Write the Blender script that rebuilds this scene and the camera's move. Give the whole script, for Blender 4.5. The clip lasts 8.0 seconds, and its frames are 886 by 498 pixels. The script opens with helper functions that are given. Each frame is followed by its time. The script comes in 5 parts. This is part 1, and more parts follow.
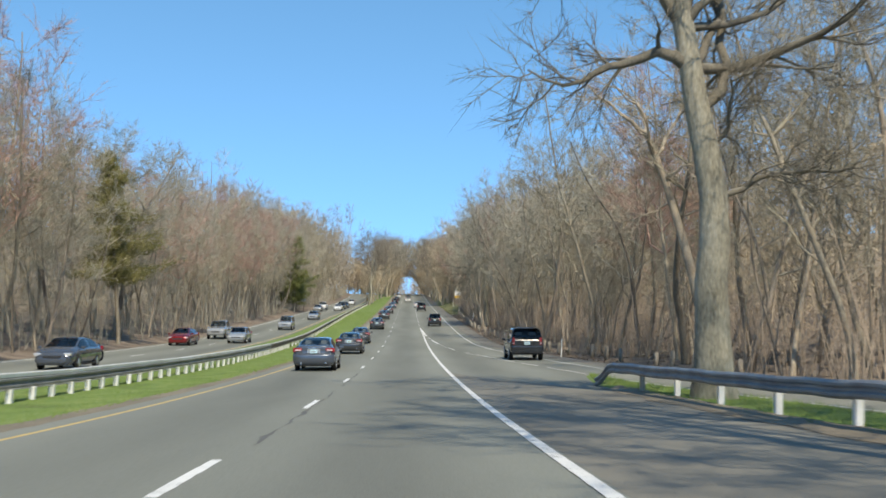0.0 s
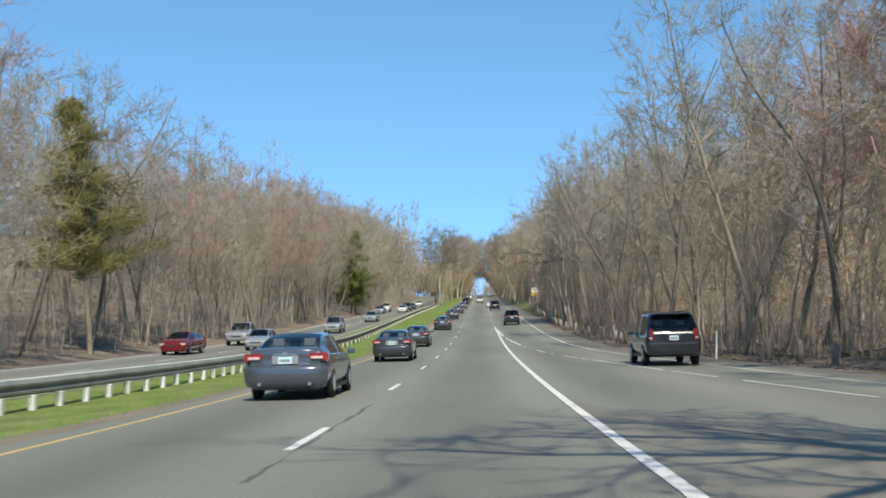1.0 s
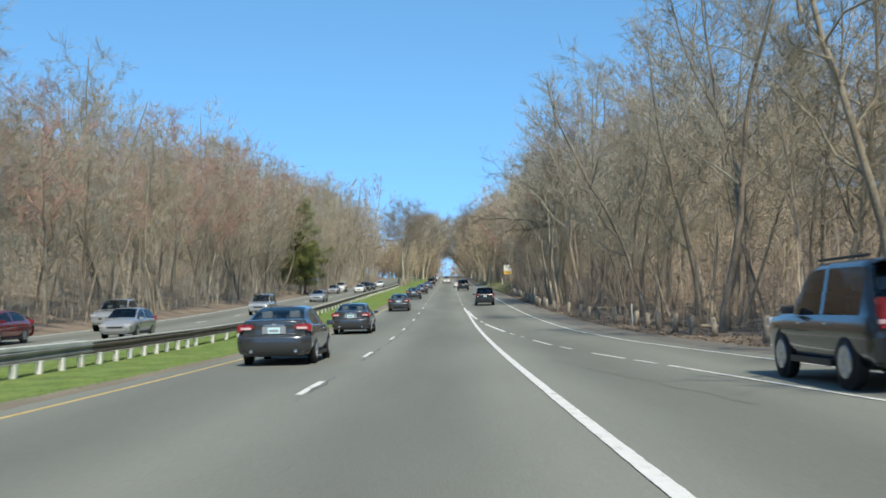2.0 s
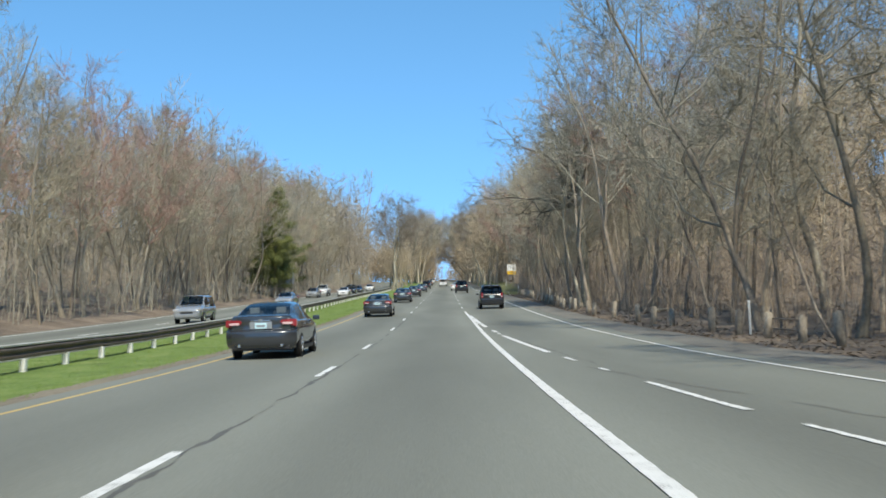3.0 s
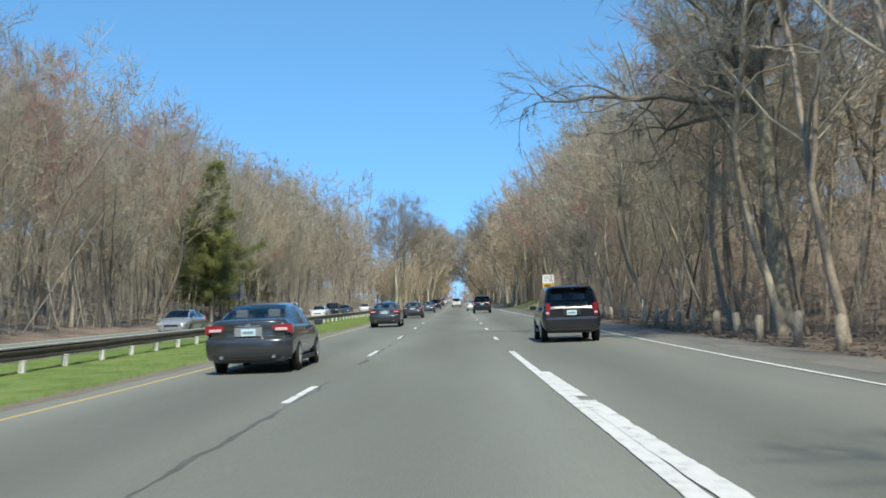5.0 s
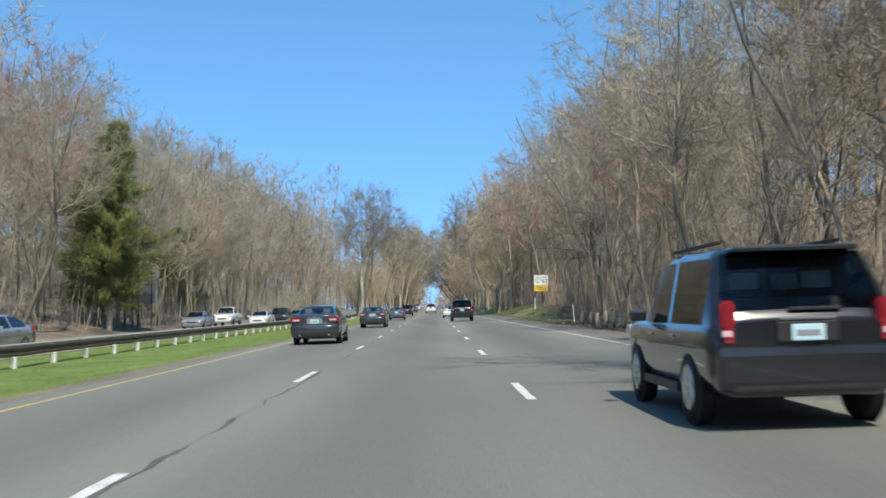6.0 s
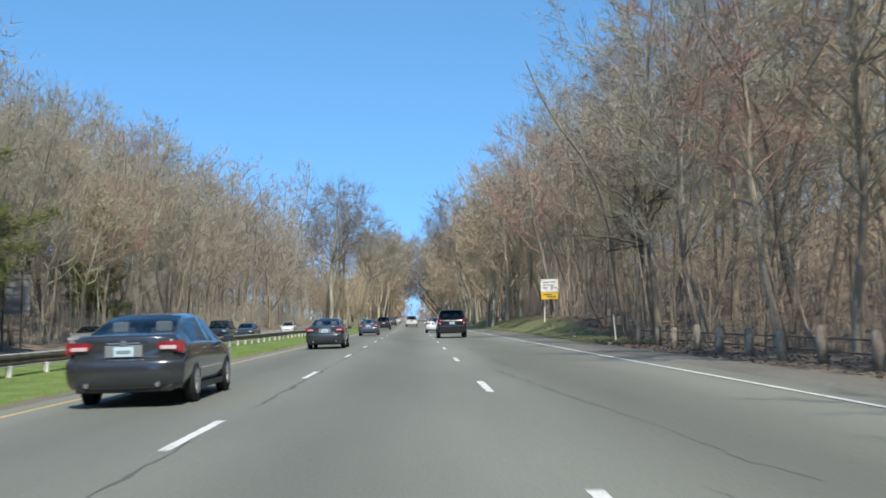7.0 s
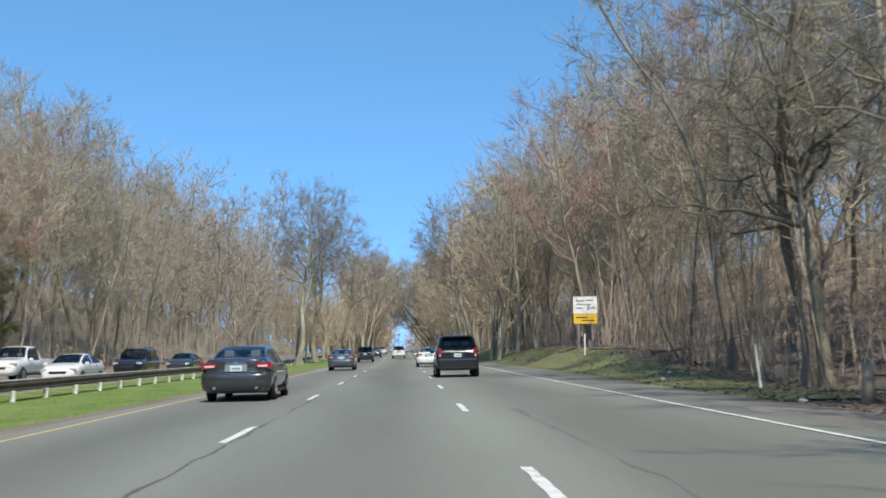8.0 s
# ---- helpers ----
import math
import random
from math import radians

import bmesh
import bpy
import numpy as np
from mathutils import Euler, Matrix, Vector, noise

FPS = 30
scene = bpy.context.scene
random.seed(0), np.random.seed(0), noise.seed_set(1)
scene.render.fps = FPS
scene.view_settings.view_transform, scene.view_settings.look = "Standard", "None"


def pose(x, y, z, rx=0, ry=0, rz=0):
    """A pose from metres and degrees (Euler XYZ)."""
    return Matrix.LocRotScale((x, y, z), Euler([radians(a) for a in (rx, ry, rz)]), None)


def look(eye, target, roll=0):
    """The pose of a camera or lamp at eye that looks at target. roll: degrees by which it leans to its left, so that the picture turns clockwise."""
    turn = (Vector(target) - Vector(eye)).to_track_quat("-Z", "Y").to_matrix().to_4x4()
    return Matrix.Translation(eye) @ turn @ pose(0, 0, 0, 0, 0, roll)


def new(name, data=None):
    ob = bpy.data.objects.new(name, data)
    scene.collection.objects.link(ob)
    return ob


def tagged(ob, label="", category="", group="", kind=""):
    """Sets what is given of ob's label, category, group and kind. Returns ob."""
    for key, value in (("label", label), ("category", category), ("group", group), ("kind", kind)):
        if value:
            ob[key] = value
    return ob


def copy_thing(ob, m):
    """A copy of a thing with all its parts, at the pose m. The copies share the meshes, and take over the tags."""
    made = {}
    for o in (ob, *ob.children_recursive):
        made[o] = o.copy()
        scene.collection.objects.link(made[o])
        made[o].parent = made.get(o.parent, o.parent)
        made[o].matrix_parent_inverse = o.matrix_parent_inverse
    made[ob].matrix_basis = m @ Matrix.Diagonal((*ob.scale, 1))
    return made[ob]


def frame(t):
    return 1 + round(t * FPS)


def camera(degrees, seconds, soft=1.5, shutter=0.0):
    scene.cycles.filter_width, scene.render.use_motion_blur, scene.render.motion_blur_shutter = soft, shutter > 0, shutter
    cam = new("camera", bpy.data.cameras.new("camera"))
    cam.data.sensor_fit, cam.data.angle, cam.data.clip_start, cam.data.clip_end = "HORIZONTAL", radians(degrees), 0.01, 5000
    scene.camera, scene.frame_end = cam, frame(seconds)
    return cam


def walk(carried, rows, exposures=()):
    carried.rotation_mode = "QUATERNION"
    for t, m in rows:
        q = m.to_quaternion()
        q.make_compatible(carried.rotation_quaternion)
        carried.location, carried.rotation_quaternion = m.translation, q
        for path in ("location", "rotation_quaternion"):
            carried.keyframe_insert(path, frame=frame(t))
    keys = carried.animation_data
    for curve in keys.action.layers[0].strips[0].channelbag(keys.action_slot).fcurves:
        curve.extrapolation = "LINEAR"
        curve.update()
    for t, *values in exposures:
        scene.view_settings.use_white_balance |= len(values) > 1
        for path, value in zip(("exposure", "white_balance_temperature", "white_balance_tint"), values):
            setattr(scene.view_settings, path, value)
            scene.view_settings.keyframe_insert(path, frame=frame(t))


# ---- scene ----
cam = camera(46.51, 8.0, soft=1.65, shutter=0.2)
PATH = [
    (0.0, 2.167, 0.047, 1.236, 93.94, -1.26, -1.93),
    (0.1, 2.183, 2.402, 1.151, 94.40, -1.20, -1.95),
    (0.2, 2.198, 4.759, 1.064, 94.77, -1.16, -1.78),
    (0.3, 2.214, 7.115, 0.977, 95.01, -1.11, -1.38),
    (0.4, 2.229, 9.468, 0.895, 95.09, -1.04, -0.73),
    (0.5, 2.244, 11.817, 0.819, 94.96, -0.92, 0.11),
    (0.6, 2.258, 14.163, 0.748, 94.59, -0.72, 0.89),
    (0.7, 2.273, 16.507, 0.681, 94.28, -0.45, 1.56),
    (0.8, 2.287, 18.848, 0.619, 94.13, -0.17, 1.97),
    (0.9, 2.299, 21.182, 0.565, 94.09, 0.06, 2.16),
    (1.0, 2.311, 23.508, 0.519, 94.13, 0.19, 2.12),
    (1.1, 2.322, 25.828, 0.480, 94.13, 0.24, 2.04),
    (1.2, 2.332, 28.146, 0.442, 94.09, 0.27, 1.95),
    (2.3, 2.439, 53.592, 0.094, 92.97, 0.14, -0.09),
    (2.4, 2.447, 55.894, 0.074, 92.94, 0.27, -0.09),
    (2.5, 2.453, 58.187, 0.063, 92.95, 0.43, -0.07),
    (2.6, 2.460, 60.480, 0.051, 92.99, 0.47, -0.03),
    (2.7, 2.466, 62.772, 0.039, 93.03, 0.47, 0.04),
    (2.8, 2.473, 65.063, 0.029, 93.13, 0.47, 0.12),
    (2.9, 2.478, 67.353, 0.019, 93.32, 0.49, 0.15),
    (3.0, 2.482, 69.641, 0.013, 93.55, 0.55, 0.15),
    (3.1, 2.484, 71.927, 0.009, 93.88, 0.67, 0.17),
    (3.2, 2.484, 74.212, 0.006, 94.13, 0.85, 0.15),
    (3.3, 2.484, 76.495, 0.006, 94.30, 1.03, 0.09),
    (3.4, 2.482, 78.776, 0.009, 94.42, 1.19, 0.05),
    (3.5, 2.480, 81.057, 0.015, 94.49, 1.29, 0.09),
    (3.6, 2.476, 83.336, 0.025, 94.62, 1.30, 0.09),
    (3.7, 2.470, 85.615, 0.037, 94.73, 1.25, 0.09),
    (3.8, 2.465, 87.892, 0.053, 94.86, 1.17, 0.11),
    (3.9, 2.460, 90.168, 0.072, 95.01, 1.11, 0.15),
    (4.0, 2.460, 92.443, 0.095, 95.10, 1.10, 0.17),
    (4.1, 2.465, 94.718, 0.122, 95.29, 1.19, 0.19),
    (4.2, 2.475, 96.991, 0.154, 95.35, 1.33, 0.26),
    (4.3, 2.485, 99.264, 0.188, 95.27, 1.50, 0.40),
    (4.4, 2.495, 101.536, 0.226, 95.10, 1.62, 0.59),
    (4.5, 2.500, 103.808, 0.266, 94.91, 1.65, 0.74),
    (4.6, 2.500, 106.079, 0.309, 94.89, 1.56, 0.87),
    (4.7, 2.496, 108.350, 0.356, 94.86, 1.39, 0.93),
    (4.8, 2.490, 110.620, 0.405, 94.86, 1.18, 0.92),
    (4.9, 2.484, 112.890, 0.455, 94.86, 0.97, 0.90),
    (5.0, 2.480, 115.160, 0.505, 94.87, 0.80, 0.94),
    (5.1, 2.479, 117.429, 0.556, 94.94, 0.72, 0.92),
    (5.2, 2.480, 119.699, 0.615, 95.02, 0.70, 0.83),
    (6.3, 2.520, 144.673, 1.340, 95.43, 0.40, -1.00),
    (6.4, 2.525, 146.945, 1.412, 95.55, 0.35, -1.14),
    (6.5, 2.530, 149.220, 1.488, 95.63, 0.33, -1.21),
    (6.6, 2.534, 151.495, 1.565, 95.72, 0.37, -1.31),
    (6.7, 2.538, 153.770, 1.642, 95.78, 0.43, -1.36),
    (6.8, 2.541, 156.046, 1.719, 95.80, 0.50, -1.40),
    (6.9, 2.545, 158.322, 1.797, 95.84, 0.57, -1.46),
    (7.0, 2.550, 160.600, 1.874, 95.92, 0.62, -1.50),
    (7.1, 2.557, 162.879, 1.951, 95.95, 0.67, -1.48),
    (7.2, 2.565, 165.159, 2.028, 95.94, 0.72, -1.51),
    (7.3, 2.573, 167.440, 2.105, 95.94, 0.76, -1.54),
    (7.4, 2.579, 169.722, 2.182, 95.99, 0.77, -1.56),
    (7.5, 2.580, 172.006, 2.258, 96.12, 0.75, -1.60),
    (7.6, 2.575, 174.292, 2.333, 96.38, 0.68, -1.60),
    (7.8, 2.554, 178.869, 2.482, 97.27, 0.43, -1.96),
    (8.0, 2.530, 183.448, 2.630, 97.64, 0.15, -2.19),
]
walk(cam, [(r[0], pose(*r[1:])) for r in PATH], exposures=[(0.0, 0.0, 7020, 9), (1.2, 0.0, 6980, 9), (2.3, -0.02, 6680, 6), (4.5, -0.01, 6580, 6), (6.3, 0.0, 6510, 9), (8.0, 0.0, 6510, 10)])

# ---- light ----
SUN_EL, SUN_AZ = 50.0, 167.0  # azimuth clockwise from +y
world = bpy.data.worlds.new("sky")
scene.world = world
world.use_nodes = True
wn = world.node_tree
sky = wn.nodes.new("ShaderNodeTexSky")
sky.sky_type, sky.sun_disc = "NISHITA", False
sky.sun_elevation, sky.sun_rotation = radians(SUN_EL), radians(SUN_AZ)
sky.altitude, sky.air_density, sky.dust_density, sky.ozone_density = 1500, 0.45, 0.0, 2.0
wn.nodes["Background"].inputs["Strength"].default_value = 0.335
sky_co, sky_map = wn.nodes.new("ShaderNodeTexCoord"), wn.nodes.new("ShaderNodeMapping")
sky_map.inputs["Location"].default_value, sky_map.inputs["Scale"].default_value = (0, 0, 0.13), (1, 1, 0.6)  # clear dry air: a low band of haze stays under the horizon
wn.links.new(sky_co.outputs["Generated"], sky_map.inputs["Vector"])
wn.links.new(sky_map.outputs[0], sky.inputs["Vector"])
rich = wn.nodes.new("ShaderNodeHueSaturation")
rich.inputs["Saturation"].default_value = 1.12
rich.inputs["Hue"].default_value = 0.485
wn.links.new(sky.outputs[0], rich.inputs["Color"])
wn.links.new(rich.outputs[0], wn.nodes["Background"].inputs["Color"])
sun = new("sun", bpy.data.lights.new("sun", "SUN"))
sun.data.energy, sun.data.angle, sun.data.color = 4.95, radians(0.55), (1.0, 0.92, 0.77)
sun_from = Vector((math.sin(radians(SUN_AZ)) * math.cos(radians(SUN_EL)), math.cos(radians(SUN_AZ)) * math.cos(radians(SUN_EL)), math.sin(radians(SUN_EL))))
sun.matrix_world = look(sun_from * 300, (0, 0, 0))

# ---- materials ----


def material(name, colours, rough=0.8, scale=4.0, fine=60.0, bump=0.2, metal=0.0, stretch=(1, 1, 1), spread=0.0, coat=0.0, detail=6, bump_dist=0.02):
    """Two scales of noise between the colours, fine relief, and a shift from object to object."""
    m = bpy.data.materials.new(name)
    m.use_nodes = True
    n, l = m.node_tree.nodes, m.node_tree.links
    b = n["Principled BSDF"]
    co = n.new("ShaderNodeTexCoord")
    mp = n.new("ShaderNodeMapping")
    mp.inputs["Scale"].default_value = stretch
    l.new(co.outputs["Object"], mp.inputs[0])
    big, small = n.new("ShaderNodeTexNoise"), n.new("ShaderNodeTexNoise")
    big.inputs["Scale"].default_value, small.inputs["Scale"].default_value = scale, fine
    big.inputs["Detail"].default_value, small.inputs["Detail"].default_value = detail, 4
    l.new(mp.outputs[0], big.inputs["Vector"]), l.new(mp.outputs[0], small.inputs["Vector"])
    mix = n.new("ShaderNodeMath")
    mix.operation = "MULTIPLY_ADD"
    mix.inputs[1].default_value = 0.45
    l.new(small.outputs[0], mix.inputs[0])
    sc = n.new("ShaderNodeMath")
    sc.operation = "MULTIPLY"
    sc.inputs[1].default_value = 0.55
    l.new(big.outputs[0], sc.inputs[0]), l.new(sc.outputs[0], mix.inputs[2])
    ramp = n.new("ShaderNodeValToRGB")
    e = ramp.color_ramp.elements
    while len(e) < len(colours):
        e.new(0.5)
    for i, c in enumerate(colours):
        e[i].position = 0.33 + 0.34 * i / max(1, len(colours) - 1)
        e[i].color = (*c, 1)
    l.new(mix.outputs[0], ramp.inputs[0])
    out = ramp.outputs[0]
    if spread:
        info, hsv, mr = n.new("ShaderNodeObjectInfo"), n.new("ShaderNodeHueSaturation"), n.new("ShaderNodeMapRange")
        mr.inputs[3].default_value, mr.inputs[4].default_value = 1 - spread, 1 + spread
        l.new(info.outputs["Random"], mr.inputs[0]), l.new(mr.outputs[0], hsv.inputs["Value"]), l.new(out, hsv.inputs["Color"])
        out = hsv.outputs[0]
    l.new(out, b.inputs["Base Color"])
    b.inputs["Roughness"].default_value, b.inputs["Metallic"].default_value = rough, metal
    b.inputs["Coat Weight"].default_value = coat
    b.inputs["Coat Roughness"].default_value = 0.04
    if bump:
        bp = n.new("ShaderNodeBump")
        bp.inputs["Strength"].default_value, bp.inputs["Distance"].default_value = bump, bump_dist
        l.new(mix.outputs[0], bp.inputs["Height"]), l.new(bp.outputs[0], b.inputs["Normal"])
    return m


M = {}
M["bark"] = material("bark", [(0.142, 0.118, 0.088), (0.295, 0.256, 0.196), (0.47, 0.43, 0.34)], 0.95, 1.3, 30, 0.9, stretch=(1, 1, 0.25), spread=0.35, bump_dist=0.03)
M["old_bark"] = material("old_bark", [(0.11, 0.1, 0.075), (0.27, 0.25, 0.19), (0.44, 0.41, 0.33)], 0.95, 1.6, 18, 1.0, stretch=(1, 1, 0.3), bump_dist=0.06)
M["pale_bark"] = material("pale_bark", [(0.19, 0.15, 0.11), (0.36, 0.3, 0.225), (0.56, 0.48, 0.37)], 0.95, 3, 30, 0.8, stretch=(1, 1, 0.25), spread=0.3, bump_dist=0.02)
M["oak_twig"] = material("oak_twig", [(0.1297, 0.1079, 0.0846), (0.2223, 0.1898, 0.1502), (0.3334, 0.2912, 0.2321)], 0.95, 0.6, 12, 0)
M["oak_limb"] = material("oak_limb", [(0.082, 0.072, 0.055), (0.158, 0.14, 0.108), (0.26, 0.236, 0.185)], 0.95, 1.6, 18, 0.8, bump_dist=0.03)
M["twig"] = material("twig", [(0.225, 0.192, 0.136), (0.36, 0.316, 0.23), (0.53, 0.478, 0.36)], 0.95, 0.6, 12, 0, spread=0.2)
M["grey_twig"] = material("grey_twig", [(0.215, 0.197, 0.152), (0.34, 0.318, 0.255), (0.485, 0.46, 0.375)], 0.95, 0.6, 12, 0, spread=0.2)
M["wood_twig"] = material("wood_twig", [(0.3132, 0.2458, 0.1756), (0.4761, 0.387, 0.2751), (0.6515, 0.5452, 0.3814)], 0.95, 0.09, 6, 0)
M["ash_twig"] = material("ash_twig", [(0.2502, 0.2121, 0.1652), (0.3772, 0.328, 0.2609), (0.5152, 0.4576, 0.3613)], 0.95, 0.09, 6, 0)
M["brush_twig"] = material("brush_twig", [(0.1752, 0.136, 0.103), (0.2989, 0.2422, 0.1871), (0.4432, 0.374, 0.2944)], 0.95, 0.35, 12, 0)
M["dark_bark"] = material("dark_bark", [(0.1002, 0.0842, 0.0682), (0.2207, 0.1849, 0.1466), (0.4006, 0.3414, 0.2712)], 0.95, 1.6, 30, 0.9, stretch=(1, 1, 0.25), spread=0.35, bump_dist=0.03)
M["red_twig"] = material("red_twig", [(0.29, 0.175, 0.14), (0.41, 0.262, 0.212), (0.5, 0.345, 0.272)], 0.95, 0.6, 12, 0, spread=0.12)
M["needle"] = material("needle", [(0.0655, 0.0806, 0.0239), (0.1512, 0.1739, 0.0504), (0.2646, 0.2671, 0.0907)], 0.85, 1.2, 20, 0, spread=0.15)
M["pine_needle"] = material("pine_needle", [(0.0834, 0.0771, 0.0252), (0.1663, 0.1607, 0.0504), (0.2775, 0.2371, 0.0945)], 0.85, 1.2, 20, 0)
M["asphalt"] = material("asphalt", [(0.136, 0.141, 0.121), (0.181, 0.188, 0.162), (0.225, 0.234, 0.202)], 0.88, 0.35, 90, 0.25, stretch=(1, 0.12, 1), bump_dist=0.01)
M["dirt"] = material("dirt", [(0.15, 0.128, 0.095), (0.2, 0.17, 0.125), (0.27, 0.23, 0.17)], 0.95, 0.6, 16, 0.8, stretch=(1, 0.4, 1), bump_dist=0.02)
M["leaf"] = material("leaf", [(0.13, 0.095, 0.065), (0.21, 0.165, 0.12), (0.31, 0.255, 0.19)], 0.9, 1.1, 30, 0)
M["gravel"] = material("gravel", [(0.12, 0.114, 0.1), (0.17, 0.162, 0.142), (0.235, 0.222, 0.195)], 0.95, 0.5, 18, 0.8, stretch=(1, 0.4, 1), bump_dist=0.03)
M["ramp_asphalt"] = material("ramp_asphalt", [(0.165, 0.165, 0.137), (0.213, 0.212, 0.176), (0.252, 0.25, 0.211)], 0.9, 0.35, 90, 0.25, stretch=(1, 0.2, 1), bump_dist=0.01)
M["gore_asphalt"] = material("gore_asphalt", [(0.145, 0.136, 0.114), (0.19, 0.181, 0.152), (0.238, 0.228, 0.194)], 0.9, 0.3, 80, 0.25, stretch=(1, 0.3, 1), bump_dist=0.01)
M["litter"] = material("litter", [(0.0937, 0.07, 0.0503), (0.1919, 0.1498, 0.1126), (0.3277, 0.2642, 0.201)], 0.98, 0.5, 14, 0.8, bump_dist=0.08)
M["grass"] = material("grass", [(0.15, 0.148, 0.062), (0.098, 0.158, 0.032), (0.145, 0.222, 0.045), (0.195, 0.25, 0.07), (0.25, 0.265, 0.1)], 0.95, 0.8, 9, 1.0, bump_dist=0.09)
M["verge"] = material("verge", [(0.165, 0.14, 0.082), (0.175, 0.186, 0.078), (0.135, 0.196, 0.057)], 0.95, 0.35, 20, 0.8, bump_dist=0.05)
M["white_line"] = material("white_line", [(0.155, 0.155, 0.144), (0.674, 0.674, 0.655), (0.732, 0.732, 0.712), (0.79, 0.79, 0.771)], 0.7, 4.5, 40, 0.2, bump_dist=0.004)
M["yellow_line"] = material("yellow_line", [(0.44, 0.31, 0.11), (0.56, 0.41, 0.16), (0.63, 0.48, 0.2)], 0.7, 2.5, 40, 0.2, bump_dist=0.004)
M["brown_rail"] = material("brown_rail", [(0.06, 0.045, 0.035), (0.1, 0.075, 0.06), (0.15, 0.11, 0.085)], 0.6, 1.5, 30, 0.3)
# next two: sunlight on the rail's top and lip, put into the colour
M["lit_pale_rail"] = material("lit_pale_rail", [(0.3, 0.29, 0.26), (0.42, 0.41, 0.38), (0.52, 0.51, 0.48)], 0.7, 1.5, 30, 0.2)
M["lit_zinc_rail"] = material("lit_zinc_rail", [(0.44, 0.45, 0.43), (0.58, 0.59, 0.57), (0.68, 0.69, 0.67)], 0.6, 1.5, 30, 0.2)
# darker tone for the shaded upright faces of the galvanised stretch
M["grey_rail"] = material("grey_rail", [(0.13, 0.128, 0.12), (0.2, 0.2, 0.19), (0.27, 0.27, 0.26)], 0.6, 1.5, 30, 0.2)
M["steel_rail"] = material("steel_rail", [(0.2, 0.21, 0.23), (0.3, 0.31, 0.33), (0.4, 0.41, 0.42)], 0.5, 1.5, 30, 0.2, metal=0.6)
M["white_paint"] = material("white_paint", [(0.6, 0.6, 0.57), (0.76, 0.76, 0.73), (0.82, 0.82, 0.8)], 0.6, 3, 40, 0.15)
M["wood_post"] = material("wood_post", [(0.162, 0.135, 0.108), (0.297, 0.257, 0.203), (0.486, 0.446, 0.365)], 0.95, 3, 30, 0.6, stretch=(1, 1, 0.3), spread=0.2)

M["old_rail"] = material("old_rail", [(0.09, 0.075, 0.058), (0.17, 0.14, 0.11), (0.27, 0.23, 0.185)], 0.95, 3, 30, 0.5)
M["reflector"] = material("reflector", [(0.7, 0.7, 0.68), (0.8, 0.8, 0.78)], 0.2, 5, 40, 0)
M["sign_yellow"] = material("sign_yellow", [(0.7, 0.43, 0.02), (0.8, 0.5, 0.03)], 0.5, 2, 40, 0)
M["sign_grey"] = material("sign_grey", [(0.2, 0.22, 0.25), (0.3, 0.32, 0.35)], 0.6, 2, 40, 0)
M["rubber"] = material("rubber", [(0.012, 0.012, 0.012), (0.025, 0.025, 0.025)], 0.85, 5, 60, 0.1)
M["black_plastic"] = material("black_plastic", [(0.015, 0.015, 0.016), (0.03, 0.03, 0.032)], 0.5, 5, 60, 0.1)
M["alloy"] = material("alloy", [(0.45, 0.46, 0.48), (0.6, 0.61, 0.63)], 0.25, 5, 60, 0, metal=0.9)
M["pale_cloth"] = material("pale_cloth", [(0.55, 0.56, 0.55), (0.68, 0.68, 0.67)], 0.9, 5, 60, 0.2)
M["seat_grey"] = material("seat_grey", [(0.1, 0.1, 0.1), (0.16, 0.16, 0.16)], 0.9, 5, 60, 0.2)
M["tail_red"] = material("tail_red", [(0.2, 0.01, 0.018), (0.34, 0.025, 0.035)], 0.12, 6, 50, 0, coat=1.0)
M["lens_pink"] = material("lens_pink", [(0.66, 0.396, 0.418), (0.8, 0.605, 0.616)], 0.1, 6, 50, 0, coat=1.0)
M["lamp_clear"] = material("lamp_clear", [(0.6, 0.6, 0.6), (0.8, 0.8, 0.8)], 0.08, 6, 50, 0, metal=0.5, coat=1.0)
M["plate"] = material("plate", [(0.44, 0.65, 0.8), (0.576, 0.78, 0.8)], 0.4, 6, 50, 0)
M["old_seam"] = material("old_seam", [(0.125, 0.128, 0.112), (0.165, 0.168, 0.148)], 0.9, 2, 40, 0.1)
M["sealant"] = material("sealant", [(0.085, 0.085, 0.077), (0.13, 0.13, 0.118)], 0.8, 2, 40, 0.1)
for key, a, b in [("paint_grey", (0.05, 0.054, 0.06), (0.066, 0.07, 0.077)), ("paint_slate", (0.09, 0.105, 0.13), (0.11, 0.125, 0.155)), ("paint_black", (0.008, 0.009, 0.012), (0.015, 0.016, 0.02)),
                  ("paint_white", (0.68, 0.68, 0.67), (0.78, 0.78, 0.77)), ("paint_silver", (0.34, 0.36, 0.38), (0.44, 0.46, 0.48)), ("paint_red", (0.2, 0.012, 0.015), (0.28, 0.02, 0.022))]:
    M[key] = material(key, [a, b], 0.24, 1.2, 30, 0, metal=0.0 if key in ("paint_white", "paint_black") else 0.45, coat=0.9)
M["car_glass"] = bpy.data.materials.new("car_glass")
M["car_glass"].use_nodes = True
gn, gl = M["car_glass"].node_tree.nodes, M["car_glass"].node_tree.links
gn.clear()
see, shine, rim, both, out = gn.new("ShaderNodeBsdfTransparent"), gn.new("ShaderNodeBsdfGlossy"), gn.new("ShaderNodeFresnel"), gn.new("ShaderNodeMixShader"), gn.new("ShaderNodeOutputMaterial")
see.inputs["Color"].default_value = (0.42, 0.46, 0.48, 1)
